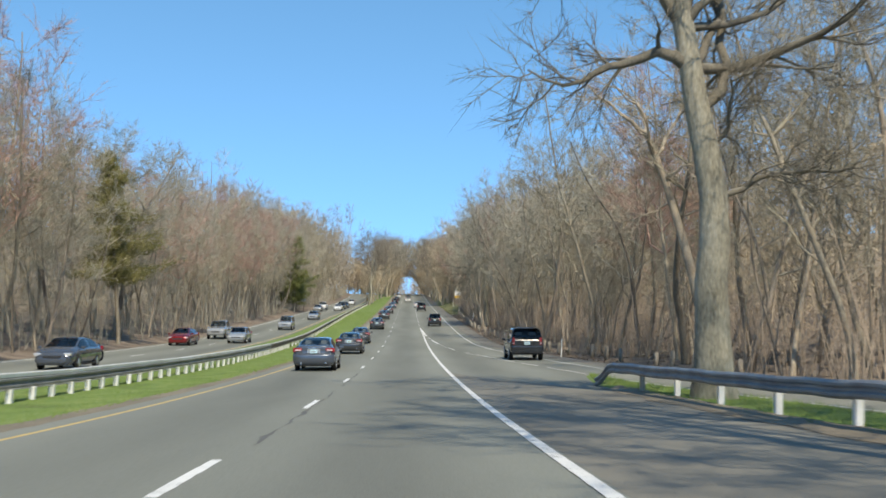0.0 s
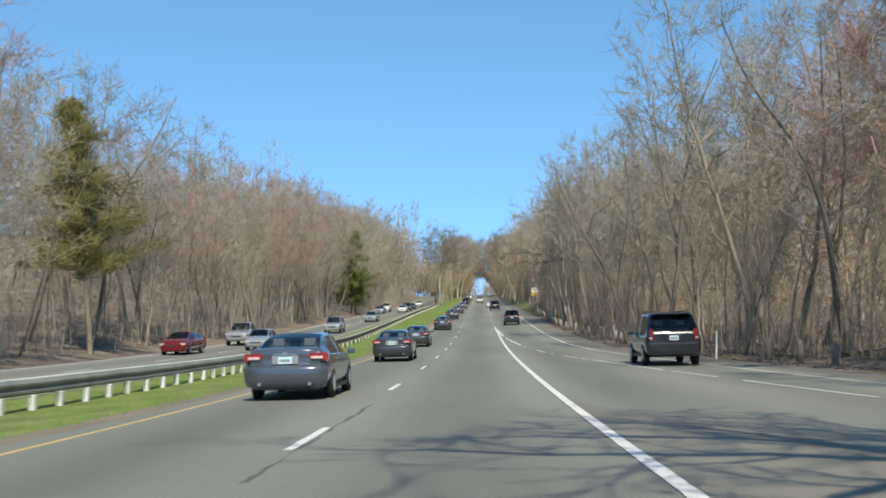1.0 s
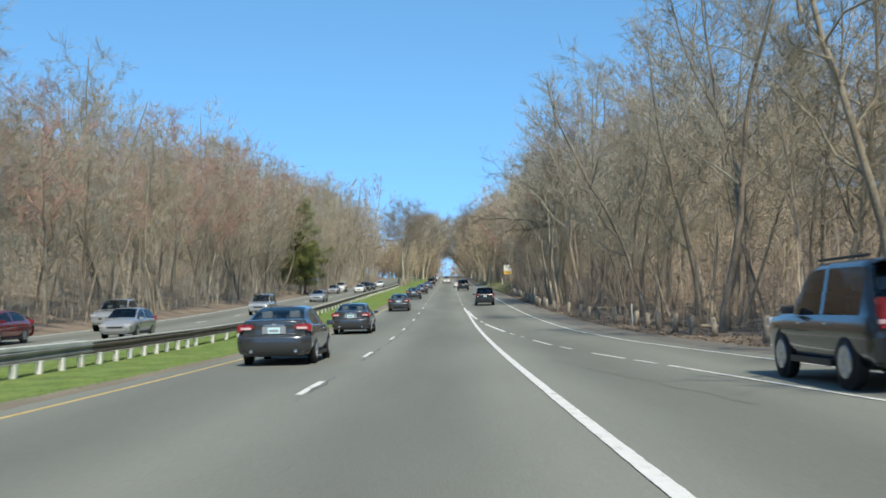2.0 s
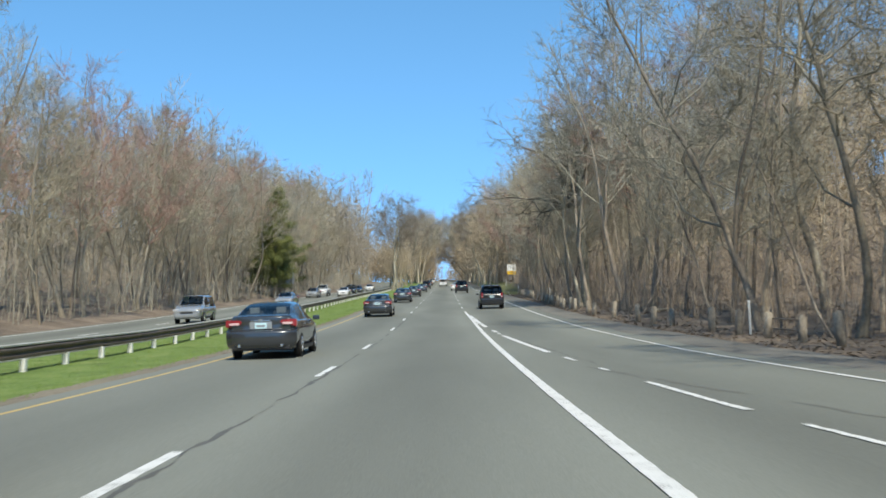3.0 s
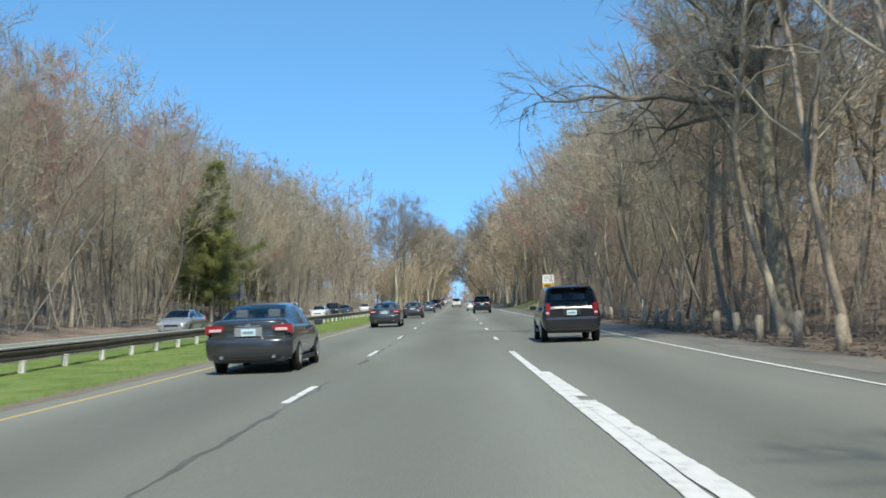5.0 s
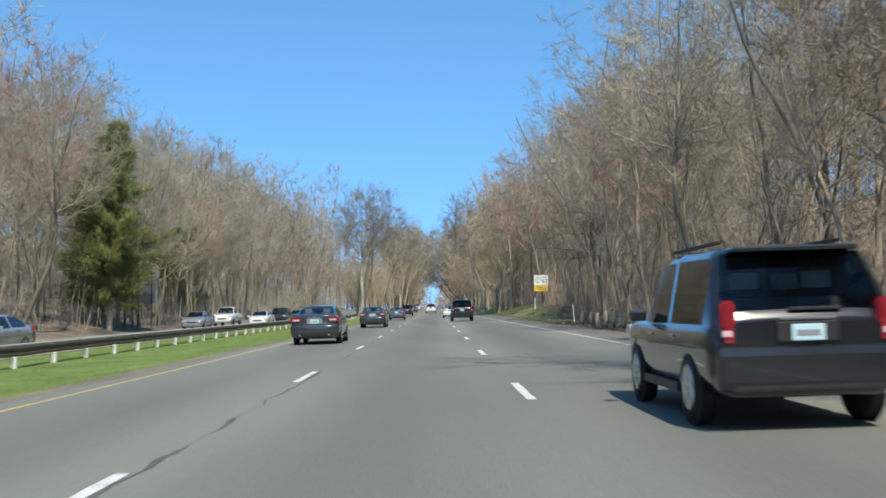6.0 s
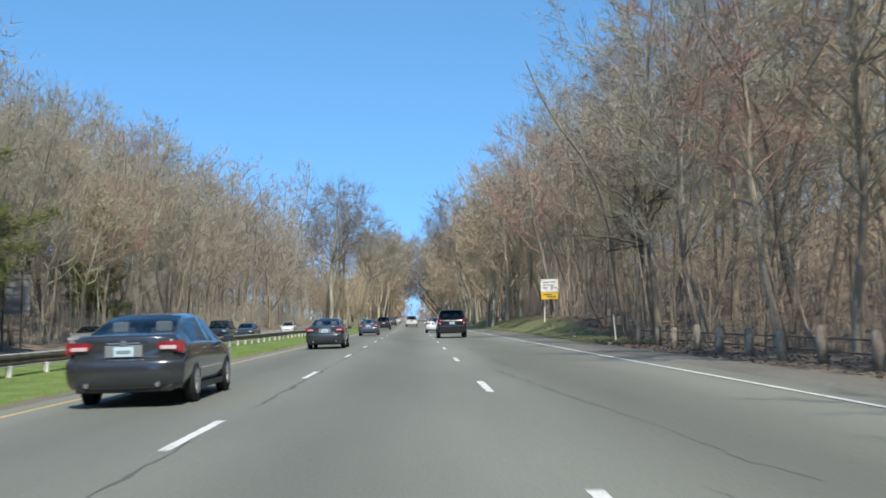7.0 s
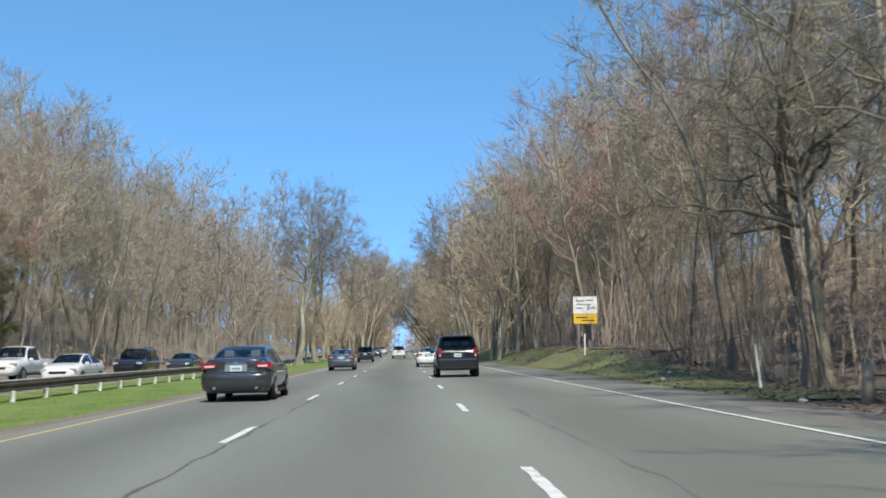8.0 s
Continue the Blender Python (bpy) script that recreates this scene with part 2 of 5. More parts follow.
shine.inputs["Roughness"].default_value, rim.inputs["IOR"].default_value = 0.03, 1.5
gl.new(rim.outputs[0], both.inputs[0]), gl.new(see.outputs[0], both.inputs[1]), gl.new(shine.outputs[0], both.inputs[2]), gl.new(both.outputs[0], out.inputs["Surface"])


def lane_wear(m, offset, pitch, depth):
    """Darker oil-stained band along the middle of each lane."""
    n, l = m.node_tree.nodes, m.node_tree.links
    b = n["Principled BSDF"]
    src = b.inputs["Base Color"].links[0].from_socket
    co, sep = n.new("ShaderNodeTexCoord"), n.new("ShaderNodeSeparateXYZ")
    l.new(co.outputs["Object"], sep.inputs[0])
    ma = n.new("ShaderNodeMath")
    ma.operation = "MULTIPLY_ADD"
    ma.inputs[1].default_value, ma.inputs[2].default_value = 2 * math.pi / pitch, -2 * math.pi * offset / pitch
    l.new(sep.outputs[0], ma.inputs[0])
    cs = n.new("ShaderNodeMath")
    cs.operation = "COSINE"
    l.new(ma.outputs[0], cs.inputs[0])
    no = n.new("ShaderNodeTexNoise")
    no.inputs["Scale"].default_value = 0.12
    l.new(co.outputs["Object"], no.inputs["Vector"])
    mu = n.new("ShaderNodeMath")
    mu.operation = "MULTIPLY"
    l.new(cs.outputs[0], mu.inputs[0]), l.new(no.outputs[0], mu.inputs[1])
    mr = n.new("ShaderNodeMapRange")
    mr.inputs[1].default_value, mr.inputs[2].default_value = -0.5, 0.5
    mr.inputs[3].default_value, mr.inputs[4].default_value = 1 + depth, 1 - depth
    l.new(mu.outputs[0], mr.inputs[0])
    hs = n.new("ShaderNodeHueSaturation")
    l.new(src, hs.inputs["Color"]), l.new(mr.outputs[0], hs.inputs["Value"])
    l.new(hs.outputs[0], b.inputs["Base Color"])


lane_wear(M["asphalt"], 1.9, 3.8, 0.13)

# ---- lie of the land ----
STEP, CROSS = 22.0, 0.0206
OPP_NEAR, OPP_FAR = -11.6, -19.7  # oncoming carriageway, before it bends away
PROFILE = [0.75, -0.03, -0.71, -1.09, -1.24, -1.19, -0.89, -0.33, 0.37, 1.12, 1.86, 2.6, 3.35, 4.11, 4.87, 5.74, 6.65, 7.56, 8.48, 9.39, 10.3, 11.21, 12.12, 12.88, 13.05, 12.6, 11.54]


def prof(y):
    """Height of the road's crown line at y: down to the sag and up to the crest."""
    u = min(max(y / STEP + 1, 0), len(PROFILE) - 1.001)
    i = int(u)
    s = u - i
    p = [PROFILE[min(max(i + k, 0), len(PROFILE) - 1)] for k in (-1, 0, 1, 2)]
    z = 0.5 * (2 * p[1] + (p[2] - p[0]) * s + (2 * p[0] - 5 * p[1] + 4 * p[2] - p[3]) * s * s + (3 * p[1] - p[0] - 3 * p[2] + p[3]) * s ** 3)
    if y > 572:
        z -= (y - 572) * 0.05
    if y < -22:
        z += (-22 - y) * 0.035
    return max(z, -40.0)


def lerp(pts, v):
    for (a, b), (c, d) in zip(pts, pts[1:]):
        if v <= c:
            return b + (d - b) * max(0.0, (v - a) / (c - a))
    return pts[-1][1]


RIGHT_EDGE = [(-40, 24.0), (0, 18.6), (20, 15.2), (37, 12.7), (48, 11.5), (59, 10.7), (74, 9.6), (84, 8.8), (95, 8.35), (118, 8.25), (520, 8.25)]
RAMP_LEFT = [(-40, 19.0), (0, 14.6), (20, 12.0), (33, 10.4), (43, 9.6), (53, 8.75), (69, 7.1), (75, 6.35), (82, 5.75), (96, 5.0), (108, 4.5), (124, 4.2), (143, 3.97)]
MAIN_EDGE = [(-40, 9.6), (0, 9.4), (12, 9.0), (26, 8.5), (34, 8.4), (42, 9.4)]
POST_LINE = [(40, 16.0), (52, 15.2), (66, 14.2), (78, 12.9), (92, 12.4), (112, 12.1), (127, 11.3), (147, 11.2), (178, 11.8), (200, 12.1), (520, 12.1)]


RAIL = [(60, -7.7), (110, -8.5), (140, -9.1), (210, -9.8), (400, -9.9)]


def smooth(a, b, v):
    s = min(max((v - a) / (b - a), 0), 1)
    return s * s * (3 - 2 * s)


def road_z(x, y):
    return prof(y) + CROSS * min(max(x, -14), 14)


def bend(y):
    """How far the oncoming carriageway has swung out at y."""
    return -0.00012 * max(0.0, min(y, 520) - 285) ** 2


def ground_z(x, y):
    z = road_z(x, y)
    far, near = OPP_FAR + bend(y), OPP_NEAR + bend(y)
    e = lerp(RIGHT_EDGE, y) + 0.9
    rough = noise.noise(Vector((x * 0.09, y * 0.05, 3.0))) * 0.5 + noise.noise(Vector((x * 0.35, y * 0.3, 9.0))) * 0.12
    if x > e:
        d = x - e
        bank = smooth(212, 240, y) * smooth(430, 300, y)
        z += rough * smooth(2.5, 7, d) + bank * 1.3 * smooth(1.2, 5.0, d) - 0.06 * smooth(0, 1.2, d) * (1 - bank)
        z += (0.15 + 0.17 * smooth(130, 200, y)) * max(0, min(d, 60) - 7) + 0.04 * max(0, min(d, 300) - 60)
    elif x < far:
        d = far - x
        z += rough * smooth(0.6, 5, d) + (0.17 + 0.1 * smooth(160, 240, y)) * max(0, min(d, 60) - 3) + 0.35 * smooth(0.4, 3, d) + 0.04 * max(0, min(d, 300) - 60)
    elif near < x < -4.1:
        z += -0.12 * smooth(-4.1, -6, x) * smooth(near, near + 2.0, x) + noise.noise(Vector((x * 0.9, y * 0.7, 1.0))) * 0.03
    elif y < 41 and lerp(MAIN_EDGE, y) < x < lerp(RAMP_LEFT, y):
        z += 0.03 + noise.noise(Vector((x * 0.9, y * 0.7, 5.0))) * 0.04
    return z


# ---- mesh helpers ----


def mesh_of(name, verts, faces, mat, smooth_faces=False):
    me = bpy.data.meshes.new(name)
    me.from_pydata([tuple(v) for v in verts], [], faces)
    me.materials.append(mat)
    if smooth_faces:
        me.polygons.foreach_set("use_smooth", [True] * len(me.polygons))
    me.update()
    return me


def big_mesh(name, v, f, mat, smooth_faces=False):
    """A mesh from arrays: v is n x 3, f is m x 3 (triangles)."""
    me = bpy.data.meshes.new(name)
    me.vertices.add(len(v))
    me.vertices.foreach_set("co", np.asarray(v, np.float32).ravel())
    me.loops.add(len(f) * 3)
    me.loops.foreach_set("vertex_index", np.asarray(f, np.int32).ravel())
    me.polygons.add(len(f))
    me.polygons.foreach_set("loop_start", np.arange(0, len(f) * 3, 3, dtype=np.int32))
    me.polygons.foreach_set("loop_total", np.full(len(f), 3, np.int32))
    if smooth_faces:
        me.polygons.foreach_set("use_smooth", np.ones(len(f), bool))
    me.materials.append(mat)
    me.update(calc_edges=True)
    return me


def child(name, me, parent, label=""):
    ob = new(name, me)
    ob.parent = parent
    return tagged(ob, label=label)


def strip(name, rows, mat, label, category, kind="structure"):
    """A surface from rows of points, all rows of one length."""
    n = len(rows[0])
    faces = [(i * n + j, i * n + j + 1, (i + 1) * n + j + 1, (i + 1) * n + j) for i in range(len(rows) - 1) for j in range(n - 1)]
    return tagged(new(name, mesh_of(name, [p for r in rows for p in r], faces, mat, True)), label=label, category=category, kind=kind)


# ---- ground, roads ----
YS = [-400, -200, -100, -60] + [-40 + 2.5 * i for i in range(225)] + [530, 560, 600, 700, 900, 1300, 2000]


def ground_row(y):
    e = lerp(RIGHT_EDGE, y)
    far, near = OPP_FAR + bend(y), OPP_NEAR + bend(y)
    xs = [-1500, -600, -300, -200, -140] + [far - 64 + 2.5 * i for i in range(25)]
    xs += [far + d for d in (-2.2, -1.2, -0.5, 0, 0.05, 4)] + [near - 0.05, near] + [near + (-4.5 - near) * i / 8 for i in range(1, 9)] + [-4.1, -4.05, 0, 4]
    xs += [e + d for d in (0.75, 0.9, 1.2, 1.8, 2.5, 3.3, 4.2, 5.5, 7)] + [e + 9 + 2.5 * i for i in range(18)] + [e + d for d in (65, 90, 150, 300, 600, 1500)]
    out = []
    for x in xs:
        on_road = -4.06 < x < e + 0.8 or far + 0.03 < x < near - 0.03
        out.append((x, y, (road_z(x, y) - 0.06) if on_road else ground_z(x, y)))
    return out


strip("ground", [ground_row(y) for y in YS], M["litter"], "brown forest floor of leaf litter and bare earth", "ground")
RY = [-60 + 2.0 * i for i in range(320)]


def main_edge(y):
    return lerp(MAIN_EDGE, y) if y < 42 else lerp(RIGHT_EDGE, y) + 0.85


strip("road", [[(x, y, road_z(x, y)) for x in [-4.06, -3.6, -2, 0, 2, 4, 0.5 * (4 + main_edge(y)), main_edge(y)]] for y in RY], M["asphalt"], "worn grey asphalt highway with sealed cracks", "road")
strip("opposite_road", [[(x, y, road_z(x, y)) for x in [v + bend(y) for v in (OPP_FAR, -17.5, -15.6, -13.5, OPP_NEAR)]] for y in RY], M["asphalt"], "grey asphalt carriageway of the oncoming lanes", "road")
strip("ramp", [[(x, y, road_z(x, y) + 0.005) for x in (lerp(RAMP_LEFT, y) - 0.35, (lerp(RAMP_LEFT, y) + lerp(RIGHT_EDGE, y)) / 2, lerp(RIGHT_EDGE, y) + 0.9)] for y in [-60 + 2.0 * i for i in range(52)]], M["ramp_asphalt"], "pale worn asphalt of the entry ramp", "ramp")
GORE_Y = [-50 + 1.5 * i for i in range(64)]
GORE_B = [4.12 + (lerp(MAIN_EDGE, v) - 4.2 - 0.25 * noise.noise(Vector((v * 0.3, 3, 0)))) * smooth(45, 26, v) for v in GORE_Y]
strip("gore_area", [[(4.1 + (b - 4.1) * u, y, road_z(4.1 + (b - 4.1) * u, y) + 0.0025) for u in (0, 0.5, 1)] for y, b in zip(GORE_Y, GORE_B)], M["gore_asphalt"], "browner asphalt between the lanes and the ramp", "asphalt")
strip("island_dirt", [[(lerp(MAIN_EDGE, y) + d, y, ground_z(lerp(MAIN_EDGE, y) + 0.3, y) * (d > 0.1) + road_z(lerp(MAIN_EDGE, y), y) * (d <= 0.1) + h) for d, h in ((-0.35 - 0.3 * noise.noise(Vector((y * 0.5, 2, 0))) - 0.15 * noise.noise(Vector((y * 2.1, 5, 0))), 0.006), (-0.05, 0.012), (0.25, 0.07), (0.5 + 0.3 * noise.noise(Vector((y * 0.7, 6, 0))), 0.02))] for y in [-50 + 0.8 * i for i in range(103)]], M["dirt"], "brown dirt and leaf scraps along the island's edge", "dirt")
GRASS_X = (-11.4, -10.5, -9.5, -8.5, -7.5, -6.5, -5.5, -4.9, -4.5)  # stops short of the wide wooded median

RY2 = [-60 + 0.8 * i for i in range(800)]
strip("median_dirt", [[(x, y, (road_z(x, y) - 0.012 if x > -4.13 else ground_z(x, y) + 0.014)) for x in (-4.9, -4.5, -4.14, -3.97 + 0.16 * noise.noise(Vector((y * 0.5, 8, 0))) + 0.08 * noise.noise(Vector((y * 2.3, 9, 0))))] for y in RY2], M["dirt"], "brown dirt and grit between asphalt and grass", "dirt")
strip("median_grass", [[(x + (0.3 * noise.noise(Vector((y * 0.45, 0, 0))) + 0.1 * noise.noise(Vector((y * 2.1, 4, 0))) if x == GRASS_X[-1] else 0), y, ground_z(x, y) + (0.04 if x < -4.6 else -0.006)) for x in GRASS_X] for y in RY2], M["grass"], "mown green grass of the median strip", "grass")
strip("island_grass", [[(a + (b - a) * u, y, ground_z(a + (b - a) * u, y) + 0.03 * (0 < u < 1)) for u in (0, 0.25, 0.5, 0.75, 1)] for y, a, b in [(v, lerp(MAIN_EDGE, v) - 0.02, max(lerp(RAMP_LEFT, v) - 0.33, lerp(MAIN_EDGE, v))) for v in [-60 + 1.5 * i for i in range(68)]]], M["grass"], "grass island between highway and ramp", "grass")
strip("verge_grass", [[(lerp(RIGHT_EDGE, y) + d, y, ground_z(lerp(RIGHT_EDGE, y) + d, y) + (0.045 if 2 < d < 5 else -0.02)) for d in (1.9, 2.6, 3.4, 4.4, 5.4 + 1.2 * noise.noise(Vector((y * 0.15, 4, 0))))] for y in [206 + 2 * i for i in range(90)]], M["verge"], "thin green grass on the roadside bank", "grass")


strip("shoulder", [[(lerp(RIGHT_EDGE, y) + d + (0.3 * noise.noise(Vector((y * 0.21, d, 7))) if d in (0.7, 2.9) else 0), y, ground_z(lerp(RIGHT_EDGE, y) + d, y) + (-0.012 if d < 0.8 else -0.04 if d > 2.5 else 0.035)) for d in (0.7, 1.0, 1.5, 2.2, 2.9)] for y in [40 + 1.5 * i for i in range(200)]], M["gravel"], "grey-brown gravel shoulder strewn with dirt", "shoulder")


def line(name, x_of, y0, y1, width, mat, label, dy=2.0, lift=0.003, worn=0.0):
    n = max(1, int((y1 - y0) / dy))
    rows = []
    for i in range(n + 1):
        y = y0 + (y1 - y0) * i / n
        x = x_of(y)
        a, b = (worn * abs(noise.noise(Vector((y * 4.7, x * 3 + k, 0.5)))) for k in (0, 40))
        rows.append([(x - width / 2 + a, y, road_z(x, y) + lift), (x + width / 2 - b, y, road_z(x, y) + lift)])
    return strip(name, rows, mat, label, "road marking")


line("yellow_line", lambda y: -3.52, -50, 560, 0.1, M["yellow_line"], "solid yellow edge line beside the median")
line("edge_line", lambda y: lerp(RIGHT_EDGE, y), 20, 560, 0.14, M["white_line"], "solid white edge line", dy=0.5, lift=0.009, worn=0.04)
line("gore_line", lambda y: 3.97 if y < 124 else 3.97 - (y - 124) * 0.006, -50, 143, 0.175, M["white_line"], "broad solid white line of the merge", dy=0.15, lift=0.009, worn=0.018)
line("opposite_edge_line", lambda y: -19.2 + bend(y), -50, 560, 0.13, M["white_line"], "solid white edge line of the oncoming lanes")
line("opposite_yellow_line", lambda y: -12.0 + bend(y), -50, 560, 0.13, M["yellow_line"], "solid yellow edge line of the oncoming lanes")
for a, b, w in [(12, 24, 0.13), (26, 41, 0.13), (43, 50.5, 0.13), (52.5, 57, 0.13), (58, 69, 0.14), (69.8, 71.4, 0.12), (72.2, 75.3, 0.14), (78.2, 79.8, 0.12), (81.3, 85.8, 0.14), (88.6, 89.4, 0.12), (92, 93.4, 0.12), (95.8, 107.4, 0.2), (109.0, 109.9, 0.14), (110.8, 112.8, 0.2), (116.8, 120.7, 0.22), (121.2, 128.6, 0.25), (129.2, 134.5, 0.22)]:
    tagged(line("ramp_dash", lambda y: lerp(RAMP_LEFT, y) + 0.06 - 0.1 * smooth(108, 122, y), a, b, w, M["white_line"], "worn broken white line between ramp and highway", dy=0.15, lift=0.009, worn=0.045), group="ramp line pieces")
PERIOD, DASH = 13.41, 3.1
SHIFT = {3: 0.35, 4: 0.6, 7: -2.2, 12: 1.2, 13: 0.9, 14: 1.4, 15: 1.2, 16: 0.8}  # dashes laid off the regular beat
for k in range(-3, 40):
    y = 9.05 + k * PERIOD + SHIFT.get(k, 0.0)
    tagged(line("lane_dash", lambda v: 0.0, y, y + DASH, 0.14, M["white_line"], "white lane dash on asphalt", dy=0.2, worn=0.03), group="lane dashes")
    tagged(line("lane_dash", lambda v: -15.6 + bend(v), y + 4, y + 4 + DASH, 0.13, M["white_line"], "white lane dash on asphalt"), group="oncoming lane dashes")
for k in range(28):
    y = 151.7 + 13.15 * k
    tagged(line("lane_dash", lambda v: 3.8, y, y + DASH, 0.15, M["white_line"], "white lane dash on asphalt", dy=0.2, worn=0.04), group="right lane dashes")

# ---- trees ----


class Wood:
    """Gathers tapered branches as arrays of vertices and triangles."""

    def __init__(self):
        self.v, self.f, self.n = [], [], 0

    def tube(self, pts, radii, sides):
        pts = np.asarray(pts, float)
        k = len(pts)
        tan = np.gradient(pts, axis=0)
        tan /= np.linalg.norm(tan, axis=1)[:, None] + 1e-9
        ref = np.array([0.0, 0.0, 1.0]) if abs(tan[0][2]) < 0.8 else np.array([1.0, 0.0, 0.0])
        a = np.cross(tan, ref)
        a /= np.linalg.norm(a, axis=1)[:, None] + 1e-9
        b = np.cross(tan, a)
        th = np.arange(sides) * 2 * np.pi / sides
        r = np.asarray(radii)[:, None, None]
        ring = pts[:, None, :] + r * (np.cos(th)[None, :, None] * a[:, None, :] + np.sin(th)[None, :, None] * b[:, None, :])
        self.v.append(ring.reshape(-1, 3))
        i, j = np.meshgrid(np.arange(k - 1), np.arange(sides), indexing="ij")
        p, q = i * sides + j, i * sides + (j + 1) % sides
        self.f.append(np.concatenate([np.stack([p, q, q + sides], -1).reshape(-1, 3), np.stack([p, q + sides, p + sides], -1).reshape(-1, 3)]) + self.n)
        self.n += k * sides

    def spikes(self, base, tip, r):
        """Fine twigs: three-sided cones from base to tip (n x 3 each)."""
        base, tip = np.asarray(base, float), np.asarray(tip, float)
        n = len(base)
        t = tip - base
        t /= np.linalg.norm(t, axis=1)[:, None] + 1e-9
        ref = np.where(np.abs(t[:, 2:3]) < 0.8, np.array([[0, 0, 1.0]]), np.array([[1.0, 0, 0]]))
        a = np.cross(t, ref)
        a /= np.linalg.norm(a, axis=1)[:, None] + 1e-9
        b = np.cross(t, a)
        r = np.broadcast_to(np.asarray(r, float).reshape(-1, 1), (n, 1))
        v = np.stack([base + r * (math.cos(x) * a + math.sin(x) * b) for x in (0, 2.094, 4.189)] + [tip], 1)
        self.v.append(v.reshape(-1, 3))
        o = np.arange(n)[:, None] * 4 + self.n
        self.f.append(np.concatenate([o + np.array([[0, 1, 3]]), o + np.array([[1, 2, 3]]), o + np.array([[2, 0, 3]])]))
        self.n += 4 * n

    def slivers(self, base, tip, r):
        """The finest shoots: slim tapered slivers from base to tip, turned at random."""
        base, tip = np.asarray(base, float), np.asarray(tip, float)
        n = len(base)
        t = tip - base
        side = np.cross(t, np.stack([np.sin(np.arange(n) * 2.1), np.cos(np.arange(n) * 3.7), np.sin(np.arange(n) * 5.3)], 1))
        side /= np.linalg.norm(side, axis=1)[:, None] + 1e-9
        r = np.broadcast_to(np.asarray(r, float).reshape(-1, 1), (n, 1))
        self.v.append(np.stack([base - side * r, base + side * r, tip], 1).reshape(-1, 3))
        self.f.append(np.arange(3 * n).reshape(-1, 3) + self.n)
        self.n += 3 * n

    def arrays(self):
        return np.concatenate(self.v), np.concatenate(self.f)


def turned(d, angle, spin):
    """d bent by angle, towards a side that spin chooses."""
    d = d / np.linalg.norm(d)
    ref = np.array([0.0, 0.0, 1.0]) if abs(d[2]) < 0.9 else np.array([1.0, 0.0, 0.0])
    a = np.cross(d, ref)
    a /= np.linalg.norm(a)
    b = np.cross(d, a)
    s = math.cos(spin) * a + math.sin(spin) * b
    return d * math.cos(angle) + s * math.sin(angle)


def bough(rng, start, d, length, r0, r1, steps, wander, lift):
    pts, rad = [start], [r0]
    for i in range(steps):
        d = d + rng.normal(0, wander, 3) + np.array([0, 0, lift])
        d = d / np.linalg.norm(d)
        pts.append(pts[-1] + d * length / steps)
        rad.append(r0 + (r1 - r0) * ((i + 1) / steps) ** 0.8)
    return np.array(pts), np.array(rad)


def along(rng, pts, n, lo):
    """n places on a branch beyond its part lo."""
    w = rng.uniform(lo, 1.0, n) * (len(pts) - 1.001)
    k = w.astype(int)
    return pts[k] + (pts[k + 1] - pts[k]) * (w - k)[:, None]


